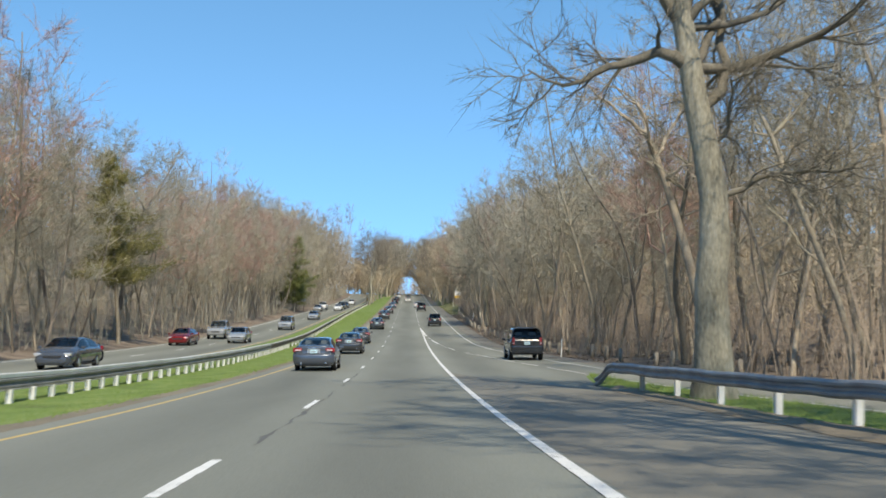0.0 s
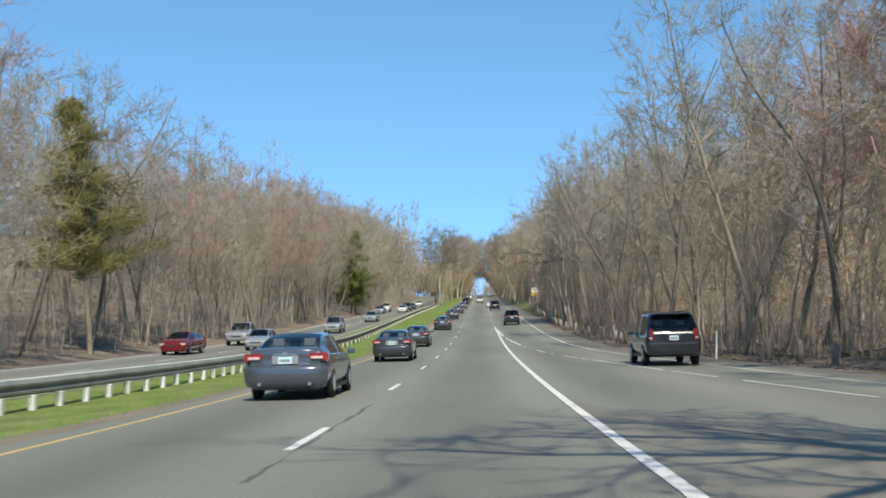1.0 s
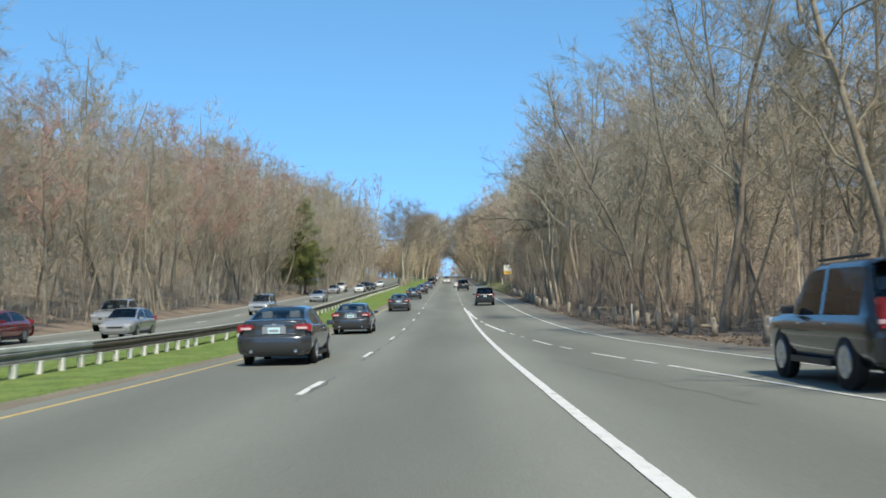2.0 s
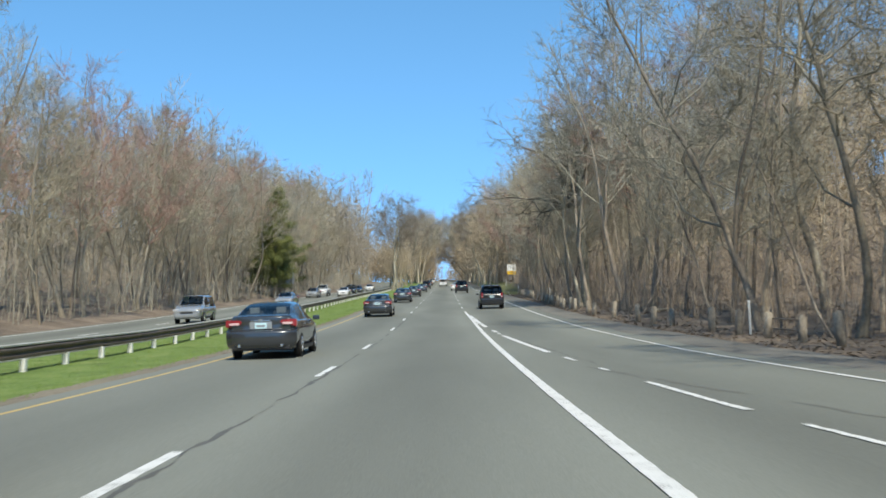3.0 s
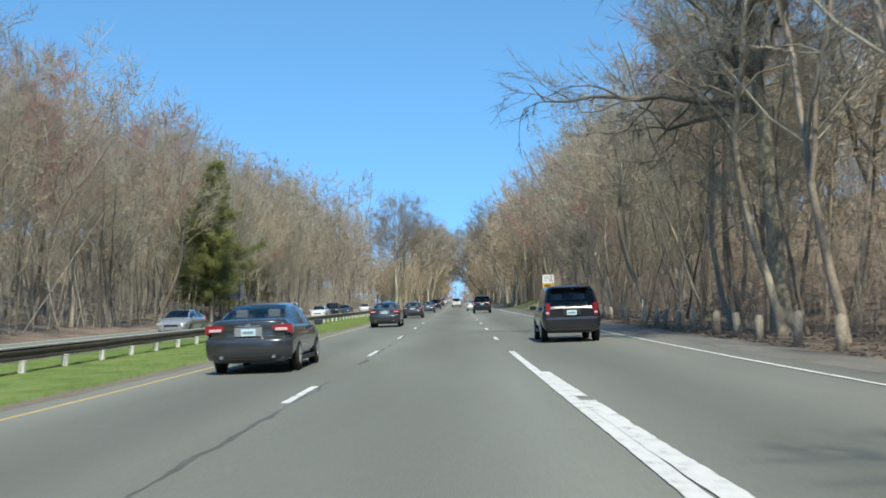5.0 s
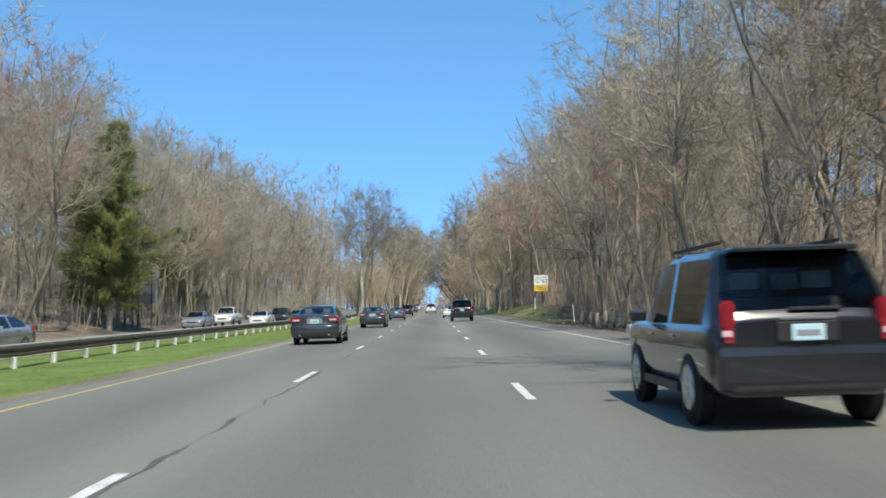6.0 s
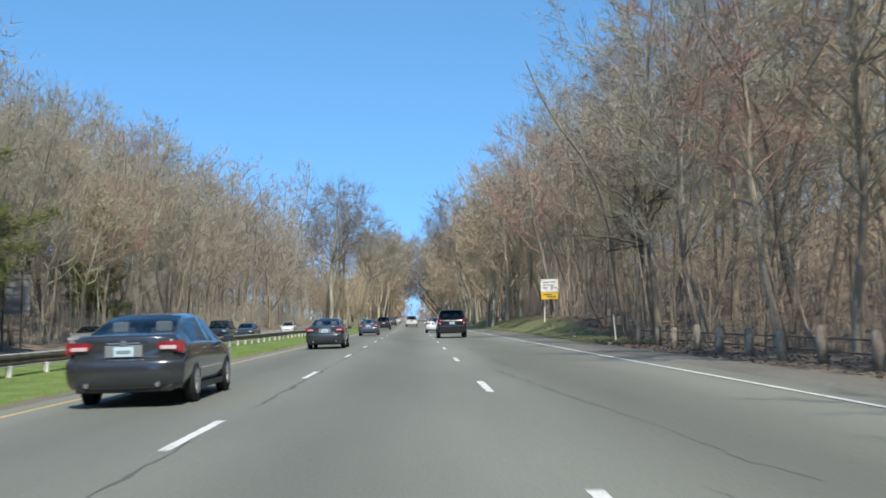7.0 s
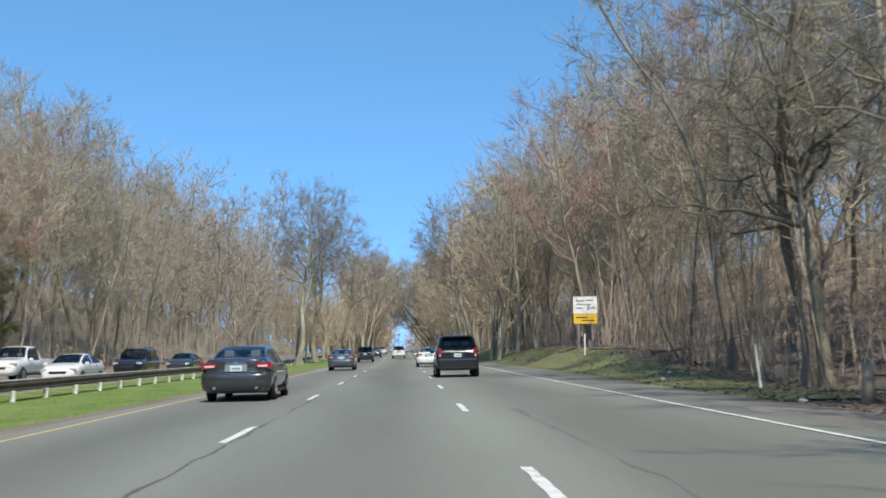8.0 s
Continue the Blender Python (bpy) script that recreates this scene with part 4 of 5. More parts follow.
def beyond_crest():
    """Woods on the far slope, of which only the tops rise over the crest."""
    r = np.random.default_rng(8)
    out = [(r.uniform(-32, -10), r.uniform(534, 556), r.uniform(1.05, 1.3)) for k in range(22)]
    while len(out) < 127:
        x, y = r.uniform(-48, 34), r.uniform(532, 620)
        out.append((x, y, r.uniform(1.0, 1.35) if x < -3.5 or x > 7.5 else r.uniform(0.42, 0.55)))
    return out


woods("far_trees", beyond_crest(), "leafless trees on the far slope behind the crest", 4, FAR)
woods("far_trees", far_gate(), "tall leafless trees close beside the road at the crest", 3)


def canopy(side, label):
    """The tangle of fine branches that fills the wood between the trunks."""
    r = np.random.default_rng(51 + side)
    n = 240000
    y = r.uniform(18, 500, n)
    depth = 2.0 + 42 * r.uniform(0, 1, n) ** 1.35
    grid = {}
    z = np.empty(n)
    x = np.empty(n)
    for i in range(n):
        x[i] = edge_x(side, y[i]) + side * depth[i]
        key = (int(x[i] / 3), int(y[i] / 5))
        if key not in grid:
            dome = noise.noise(Vector((key[0] * 0.55, key[1] * 0.75, 2)))
            grid[key] = (ground_z(key[0] * 3 + 1.5, key[1] * 5 + 2.5), 14.5 + 4.5 * dome)
        g, top = grid[key]
        top *= lerp(LEFT_SIZE, y[i]) if side < 0 and depth[i] < 12 else 1.0 + 0.25 * smooth(150, 260, y[i])
        low = 0.5 if depth[i] > 8 else (3.0 if side > 0 else 6.5)
        z[i] = g + low + (top * min(1.0, 0.72 + depth[i] * 0.035) - low) * r.uniform(0, 1) ** 1.05
    base = np.stack([x, y, z], 1)
    way = np.stack([r.normal(0, 0.6, n), r.normal(0, 0.6, n), r.uniform(0.0, 1.1, n)], 1)
    way /= np.linalg.norm(way, axis=1)[:, None]
    w = Wood()
    w.slivers(base, base + way * r.uniform(0.35, 0.95, (n, 1)), 0.014 + 0.001 * np.minimum(depth, 22))
    v, f = w.arrays()
    tagged(new("wood_tangle", big_mesh("wood_tangle", v, f, M["wood_twig" if side > 0 else "ash_twig"])), label=label, category="woods", kind="stuff")


canopy(1, "tangle of bare branches deep in the entry-side wood")
canopy(-1, "tangle of bare branches deep in the oncoming-side wood")


def brush(side, label):
    """Thin upright stems and their side shoots under the trees."""
    r = np.random.default_rng(77 + side)
    n = 11500 if side > 0 else 8000
    y = r.uniform(20, 470, n)
    x = np.array([edge_x(side, v) for v in y]) + side * (0.3 + 40 * r.uniform(0, 1, n) ** 1.5)
    z = np.array([ground_z(p, q) for p, q in zip(x, y)])
    h = r.uniform(1.2, 5.5, n) * np.where(r.uniform(0, 1, n) < 0.2, 1.6, 0.8)
    base = np.stack([x, y, z - 0.05], 1)
    way = np.stack([r.normal(0, 0.16, n), r.normal(0, 0.16, n), np.ones(n)], 1)
    w = Wood()
    w.spikes(base, base + way * h[:, None], 0.012 + 0.004 * h)
    for k in range(8):
        u = r.uniform(0.25, 0.95, n)
        s = base + way * (h * u)[:, None]
        w.slivers(s, s + np.stack([r.normal(0, 0.5, n), r.normal(0, 0.5, n), r.uniform(0.1, 0.8, n)], 1) * r.uniform(0.5, 1.6, (n, 1)), 0.011)
    v, f = w.arrays()
    tagged(new("underbrush", big_mesh("underbrush", v, f, M["brush_twig"] if side > 0 else M["grey_twig"])), label=label, category="underbrush", kind="stuff")


brush(1, "dense brown leafless underbrush of the entry-side wood")
brush(-1, "dense brown leafless underbrush of the oncoming-side wood")

# ---- roadside things ----


def part(name, bm, mat, parent, label="", smooth_faces=False):
    me = bpy.data.meshes.new(name)
    bm.to_mesh(me)
    bm.free()
    me.materials.append(mat)
    if smooth_faces:
        me.polygons.foreach_set("use_smooth", [True] * len(me.polygons))
    return child(name, me, parent, label)


def box(bm, cx, cy, cz, sx, sy, sz, bevel=0.0, m=None):
    r = bmesh.ops.create_cube(bm, size=1.0, matrix=(m or Matrix()) @ Matrix.Translation((cx, cy, cz)) @ Matrix.Diagonal((sx, sy, sz, 1)))
    if bevel:
        bmesh.ops.bevel(bm, geom=list({e for v in r["verts"] for e in v.link_edges}), offset=bevel, segments=2, affect="EDGES", profile=0.6)
    return bm


def rod(bm, r1, r2, depth, m, seg=12):
    bmesh.ops.create_cone(bm, cap_ends=True, segments=seg, radius1=r1, radius2=r2, depth=depth, matrix=m)
    return bm


W_BEAM = [(0.0, 0.155), (0.035, 0.14), (0.075, 0.105), (0.075, 0.06), (0.02, 0.02), (0.02, -0.02), (0.075, -0.06), (0.075, -0.105), (0.035, -0.14), (0.0, -0.155)]


def beam(pts, out, height):
    """A corrugated beam of thin steel along ground points; out: +1 or -1, the side it faces."""
    verts, faces = [], []
    n = len(W_BEAM) * 2
    for x, y, z in pts:
        for d, h in W_BEAM:
            verts.append((x + out * d, y, z + height + h))
        for d, h in reversed(W_BEAM):
            verts.append((x + out * (d - 0.008), y, z + height + h * 0.98))
    for i in range(len(pts) - 1):
        for j in range(n):
            a, b = i * n + j, i * n + (j + 1) % n
            faces.append((a, b, b + n, a + n))
    return verts, faces


def median_rail():
    top = tagged(new("guardrail"), label="long weathered brown steel guardrail on short white posts in the median", category="guardrail", kind="")
    post = bmesh.new()
    box(post, 0, 0, 0.1, 0.15, 0.16, 0.56, 0.014)
    pm = bpy.data.meshes.new("post")
    post.to_mesh(pm)
    post.free()
    pm.materials.append(M["white_paint"])
    block = bmesh.new()
    box(block, 0, 0, 0.5, 0.13, 0.1, 0.3, 0.01)
    bk = bpy.data.meshes.new("spacer")
    block.to_mesh(bk)
    block.free()
    bk.materials.append(M["brown_rail"])
    y, k = -30.0, 0
    while y < 345:
        x = lerp(RAIL, y)
        o = child("post", pm, top, "short white post")
        o.matrix_basis = pose(x + 0.15 + 0.02 * math.sin(k * 2.1), y, ground_z(x, y), 1.5 * math.sin(k * 1.7), 1.2 * math.sin(k * 0.9), 0)
        if y < 190 and k % 2 == 0:
            child("spacer", bk, top).matrix_basis = pose(x, y, ground_z(x, y))
        y += 1.55 if y < 88 else 3.1
        k += 1
    seg = 7.6
    for i in range(25):
        a = -30 + i * 2 * seg
        bm = bmesh.new()
        p, q = [Vector((lerp(RAIL, v), v, ground_z(lerp(RAIL, v), v))) for v in (a, a + 2 * seg)]
        d, mid = q - p, (p + q) / 2
        turn = Matrix.Rotation(-math.atan2(d.x, d.y), 4, "Z") @ Matrix.Rotation(math.atan2(d.z, d.y), 4, "X")
        # cap added over the beams; its pale colour stands for the sunlit top
        box(bm, 0, 0, 0, 0.24, d.length * 0.998, 0.1 if a < 75 else 0.05, 0.012, Matrix.Translation(mid + Vector((0, 0, 0.69 if a < 75 else 0.7))) @ turn)
        part("lit_cap", bm, M["lit_zinc_rail"] if a < 75 else M["lit_pale_rail"], top, "added top cap with the sunlit tone in its colour")
        bm = bmesh.new()
        # thin pale bar drawn as the lit lower edge
        box(bm, 0, 0, 0, 0.03, d.length * 0.998, 0.035, 0.006, Matrix.Translation(mid + Vector((0.17, 0, 0.355))) @ turn)
        part("lit_lip", bm, M["lit_pale_rail"], top, "lower lip of the rail, coloured pale as if lit")
    for i in range(50):
        a = -30 + i * seg
        pts = [(lerp(RAIL, a + seg * j / 4), a + seg * j / 4 + (0.03 if j == 4 else 0), ground_z(lerp(RAIL, a + seg * j / 4), a + seg * j / 4) + 0.012 * math.sin(i * 1.3 + j * 0.4) + 0.004 * (i % 2)) for j in range(5)]
        for side in (1, -1):
            v, f = beam([(x + side * 0.068, y, z) for x, y, z in pts], side, 0.52)
            child("beam", mesh_of("beam", v, f, M["grey_rail"] if a < 75 else M["brown_rail"]), top)


median_rail()


def ramp_rail():
    top = tagged(new("guardrail"), label="galvanised steel guardrail with a turned-down end on the grass island", category="guardrail")
    line_pts = [(-20, 10.9), (0, 9.95), (19, 9.05), (26, 8.75), (33.3, 8.35)]
    pts = []
    y = -20.0
    while y < 33.4:
        x = lerp(line_pts, y)
        drop = 0.5 * smooth(31.2, 33.4, y)
        pts.append((x - 0.07, y, ground_z(x, y) - drop))
        y += 0.55
    for i in range(0, len(pts) - 1, 8):
        v, f = beam(pts[i:i + 9], -1, 0.62)
        child("beam", mesh_of("beam", v, f, M["steel_rail"]), top)
    y = -18.0
    while y < 31.5:
        x = lerp(line_pts, y)
        bm = bmesh.new()
        box(bm, x + 0.06, y, ground_z(x, y) + 0.28, 0.13, 0.13, 0.8, 0.012)
        part("post", bm, M["wood_post"] if y > 27 else M["white_paint"], top)
        y += 3.1


ramp_rail()


def guide_post(h, w, lean, seed):
    """A squat weathered post with a rounded, worn head."""
    bm = bmesh.new()
    r = random.Random(seed)
    bmesh.ops.create_cone(bm, cap_ends=True, segments=9, radius1=w * 0.55, radius2=w * 0.47, depth=h, matrix=Matrix.Translation((0, 0, h / 2 - 0.1)))
    for v in bm.verts:
        v.co.x += r.uniform(-0.012, 0.012)
        v.co.y += r.uniform(-0.012, 0.012)
    tops = [e for e in bm.edges if all(v.co.z > h / 2 for v in e.verts) and e.is_boundary is False and abs(e.verts[0].co.z - e.verts[1].co.z) < 1e-6]
    bmesh.ops.bevel(bm, geom=tops, offset=w * 0.2, segments=3, affect="EDGES")
    return bm


def guide_fence():
    rp = random.Random(4)
    y, k, last = 42.0, 0, None
    made = []
    for i in range(4):
        bm = guide_post(0.86 + 0.05 * i, 0.24, 0, i)
        me = bpy.data.meshes.new("post")
        bm.to_mesh(me)
        bm.free()
        me.materials.append(M["wood_post"])
        me.polygons.foreach_set("use_smooth", [True] * len(me.polygons))
        made.append(me)
    while y < 207:
        x = lerp(POST_LINE, y) + rp.uniform(-0.08, 0.08)
        p = new("guide_post", made[k % 4])
        p.matrix_basis = pose(x, y, ground_z(x, y), rp.uniform(-4, 4), rp.uniform(-5, 5), rp.uniform(0, 360))
        tagged(p, label="weathered pale roadside guide post with rounded head", category="post", group="roadside guide posts")
        here = (x, y, ground_z(x, y))
        if last and (rp.uniform(0, 1) < 0.12 or y > 165):
            a, b = Vector(last), Vector(here)
            # past y 165 these stand for the two cables of a guide rail
            for hgt in (0.6, 0.3):
                d = b - a
                bm = rod(bmesh.new(), 0.024, 0.02, d.length * 0.98, Matrix.Translation((a + b) / 2 + Vector((0.13, 0, hgt))) @ d.to_track_quat("Z", "Y").to_matrix().to_4x4(), 7)
                me = bpy.data.meshes.new("fence_rail")
                bm.to_mesh(me)
                bm.free()
                me.materials.append(M["old_rail"])
                tagged(new("fence_rail", me), label="thin dark rail between the guide posts", category="fence rail", group="roadside fence rails")
        last = here
        y += rp.uniform(2.7, 3.3) * (1 if rp.uniform(0, 1) < 0.85 else 2)
        k += 1


guide_fence()


def delineator(x, y, h, lean):
    top = tagged(new("delineator_post"), label="thin white delineator post with a small reflector", category="post", group="delineator posts")
    top.matrix_basis = pose(x, y, ground_z(x, y), lean, lean * 0.7, 0)
    part("post", box(bmesh.new(), 0, 0, h / 2 - 0.05, 0.07, 0.03, h, 0.006), M["white_paint"], top)
    part("reflector", rod(bmesh.new(), 0.045, 0.045, 0.012, Matrix.Translation((0, -0.022, h - 0.12)) @ Matrix.Rotation(radians(90), 4, "X"), 14), M["reflector"], top, "round silver reflector")


for d in [(12.3, 68.0, 1.25, 2), (12.6, 104.0, 1.2, -2), (13.2, 176.0, 1.25, 3), (12.64, 212.5, 1.35, -5), (12.5, 240.0, 1.25, 1), (11.9, 285.0, 1.2, 0)]:
    delineator(*d)


def road_sign():
    x, y = 13.95, 247.8
    g = ground_z(x, y)
    top = tagged(new("road_sign"), label="white roadside sign over a yellow panel on two posts", category="sign")
    top.matrix_basis = pose(x, y, g, 0, 0, -4)
    low = 6.55 - g
    for dx in (-0.42, 0.42):
        part("post", box(bmesh.new(), dx, 0.05, low / 2 + 0.6, 0.07, 0.05, low + 1.9, 0.005), M["steel_rail"], top)
    part("panel", box(bmesh.new(), 0, 0, low + 1.18, 1.5, 0.02, 1.08, 0.008), M["white_paint"], top, "white panel")
    part("yellow_panel", box(bmesh.new(), 0, -0.004, low + 0.31, 1.46, 0.02, 0.6, 0.008), M["sign_yellow"], top, "yellow panel")
    for dx, dz, w, h in [(-0.3, 1.45, 0.55, 0.1), (0.28, 1.48, 0.45, 0.1), (-0.1, 1.22, 0.95, 0.07), (0.2, 1.02, 0.12, 0.32), (-0.35, 0.98, 0.4, 0.1), (0.45, 1.0, 0.3, 0.08)]:
        part("lettering_bar", box(bmesh.new(), dx, -0.016, low + dz, w, 0.008, h), M["sign_grey"], top)
    for dx, dz, w in [(-0.2, 0.4, 0.7), (0.15, 0.22, 0.8)]:
        part("lettering_bar", box(bmesh.new(), dx, -0.02, low + dz, w, 0.008, 0.07), M["black_plastic"], top)


road_sign()


def sign_back():
    x, y = -20.6, 220.5
    g = ground_z(x, y)
    top = tagged(new("sign_back"), label="grey metal back of an oncoming-lane sign with cross ribs", category="sign")
    top.matrix_basis = pose(x, y, g, 0, 0, 8)
    for dx in (-0.5, 0.5):
        part("post", box(bmesh.new(), dx, -0.06, 2.3, 0.1, 0.1, 4.9, 0.008), M["brown_rail"], top)
    part("panel", box(bmesh.new(), 0, 0.02, 3.3, 1.9, 0.02, 2.3, 0.006), M["steel_rail"], top)
    for i in range(5):
        part("rib", box(bmesh.new(), 0, -0.02, 2.4 + 0.45 * i, 1.86, 0.05, 0.06, 0.004), M["steel_rail"], top)


sign_back()


def snag(x, y, h, lean):
    """A pale dead trunk without branches."""
    w = Wood()
    r = np.random.default_rng(12)
    pts, rad = bough(r, np.array([0, 0, -0.3]), np.array([-0.07, 0, 1.0]), h, 0.2, 0.07, 10, 0.012, 0.0)
    w.tube(pts, rad, 8)
    v, f = w.arrays()
    ob = tagged(new("dead_tree", big_mesh("dead_tree", v, f, M["pale_bark"], True)), label="pale bare trunk of a dead tree leaning by the road", category="tree")
    ob.matrix_basis = pose(x, y, ground_z(x, y), 0, lean, 0)


snag(13.3, 330.0, 15.0, -2)

# ---- cars ----
SHAPES = {}
# rear to front: place, low edge, shoulder, top, half-widths low, shoulder, top; cabin: first and last station of the glasshouse
SHAPES["sedan"] = dict(L=4.8, wheel=0.335, axles=(1.02, 3.8), rear=(2, 4), front=(7, 9), st=[
        (0.0, 0.32, 0.72, 0.98, 0.76, 0.82, 0.70), (0.09, 0.24, 0.86, 1.10, 0.82, 0.885, 0.73), (0.5, 0.2, 0.97, 1.14, 0.84, 0.91, 0.70), (1.0, 0.19, 0.99, 1.33, 0.85, 0.915, 0.63),
        (1.5, 0.19, 0.99, 1.44, 0.85, 0.915, 0.59), (2.15, 0.19, 0.98, 1.475, 0.85, 0.915, 0.595), (2.27, 0.19, 0.98, 1.475, 0.85, 0.915, 0.595), (2.8, 0.19, 0.96, 1.43, 0.85, 0.915, 0.59), (3.3, 0.19, 0.96, 1.22, 0.85, 0.91, 0.64),
        (3.75, 0.19, 0.92, 1.03, 0.84, 0.905, 0.70), (4.35, 0.2, 0.82, 0.92, 0.81, 0.87, 0.68), (4.72, 0.23, 0.66, 0.76, 0.72, 0.78, 0.6), (4.8, 0.32, 0.58, 0.64, 0.64, 0.68, 0.5)])
SHAPES["suv"] = dict(L=4.5, wheel=0.37, axles=(0.85, 3.5), rear=(1, 2), front=(6, 7), st=[
        (0.0, 0.42, 0.8, 1.0, 0.78, 0.84, 0.76), (0.08, 0.32, 0.98, 1.12, 0.84, 0.905, 0.80), (0.42, 0.28, 1.0, 1.70, 0.85, 0.92, 0.70), (0.8, 0.28, 1.0, 1.76, 0.86, 0.92, 0.69),
        (1.75, 0.28, 1.0, 1.77, 0.86, 0.92, 0.69), (1.87, 0.28, 1.0, 1.77, 0.86, 0.92, 0.69), (2.62, 0.28, 0.99, 1.72, 0.86, 0.92, 0.68), (3.15, 0.28, 1.0, 1.18, 0.86, 0.915, 0.74),
        (4.05, 0.3, 0.96, 1.08, 0.84, 0.89, 0.72), (4.42, 0.33, 0.84, 0.95, 0.78, 0.82, 0.68), (4.5, 0.42, 0.7, 0.8, 0.7, 0.76, 0.6)])
SHAPES["hatch"] = dict(L=4.2, wheel=0.32, axles=(0.75, 3.3), rear=(1, 3), front=(6, 8), st=[
        (0.0, 0.36, 0.72, 0.9, 0.72, 0.8, 0.7), (0.1, 0.26, 0.9, 1.02, 0.79, 0.86, 0.72), (0.5, 0.2, 0.95, 1.36, 0.8, 0.87, 0.63), (0.95, 0.2, 0.95, 1.46, 0.81, 0.87, 0.6),
        (1.75, 0.2, 0.94, 1.5, 0.81, 0.87, 0.6), (1.87, 0.2, 0.94, 1.5, 0.81, 0.87, 0.6), (2.4, 0.2, 0.92, 1.45, 0.81, 0.87, 0.59), (2.85, 0.2, 0.92, 1.2, 0.81, 0.87, 0.66),
        (3.2, 0.2, 0.9, 1.02, 0.8, 0.86, 0.7), (3.85, 0.22, 0.78, 0.88, 0.76, 0.82, 0.66), (4.15, 0.26, 0.62, 0.7, 0.66, 0.72, 0.55), (4.2, 0.36, 0.55, 0.6, 0.6, 0.64, 0.5)])
SHAPES["pickup"] = dict(L=5.5, wheel=0.39, axles=(1.1, 4.5), rear=(3, 4), front=(6, 7), st=[
        (0.0, 0.5, 0.95, 1.12, 0.86, 0.92, 0.88), (0.08, 0.42, 1.1, 1.2, 0.88, 0.95, 0.9), (1.85, 0.36, 1.1, 1.2, 0.88, 0.95, 0.9), (1.95, 0.36, 1.12, 1.22, 0.88, 0.95, 0.9),
        (2.15, 0.36, 1.12, 1.82, 0.88, 0.95, 0.7), (2.75, 0.36, 1.12, 1.86, 0.88, 0.95, 0.7), (3.35, 0.36, 1.1, 1.8, 0.88, 0.95, 0.69), (3.95, 0.36, 1.1, 1.28, 0.88, 0.95, 0.8),
        (5.1, 0.38, 1.02, 1.14, 0.86, 0.92, 0.78), (5.42, 0.4, 0.9, 1.0, 0.8, 0.86, 0.72), (5.5, 0.5, 0.75, 0.85, 0.74, 0.8, 0.64)])


def wheel_at(car, x, y, r, side):
    w = new("wheel")
    w.parent = car
    w.location = (x, y, r)
    turn = Matrix.Rotation(radians(90), 4, "Y")
    bm = bmesh.new()
    rod(bm, r, r, 0.2, turn, 24)
    bmesh.ops.bevel(bm, geom=[e for e in bm.edges if len({round(v.co.x, 3) for v in e.verts}) == 1 and len(e.link_faces) == 2], offset=0.03, segments=2, affect="EDGES")
    part("tyre", bm, M["rubber"], w, "", True)
    bm = bmesh.new()
    rod(bm, r * 0.66, r * 0.6, 0.03, Matrix.Translation((side * 0.095, 0, 0)) @ Matrix.Rotation(radians(90 * side), 4, "Y"), 20)
    for k in range(5):
        box(bm, side * 0.112, 0, r * 0.33, 0.012, 0.05, r * 0.5, 0.0, Matrix.Rotation(radians(72 * k), 4, "X"))
    part("rim", bm, M["alloy"], w, "grey alloy rim")


def rear_skin():
    """Boot lid, tail and bumper of a sedan as one rounded skin."""
    side = [(0.52, 1.135, 0.68), (0.3, 1.14, 0.72), (0.14, 1.13, 0.74), (0.07, 1.11, 0.76), (0.05, 1.07, 0.79), (0.065, 0.95, 0.87), (0.085, 0.8, 0.905), (0.06, 0.765, 0.91), (-0.02, 0.745, 0.915), (-0.06, 0.715, 0.92),
            (-0.075, 0.66, 0.925), (-0.075, 0.5, 0.92), (-0.055, 0.38, 0.9), (0.0, 0.3, 0.87), (0.16, 0.27, 0.83)]
    bm = bmesh.new()
    rows = []
    for y, z, w in side:
        rows.append([bm.verts.new((w * k / 10, y - 0.09 + 0.2 * abs(k / 10) ** 5, z)) for k in range(-10, 11)])
    for a, b in zip(rows, rows[1:]):
        for k in range(20):
            bm.faces.new((a[k], b[k], b[k + 1], a[k + 1]))
    return bm


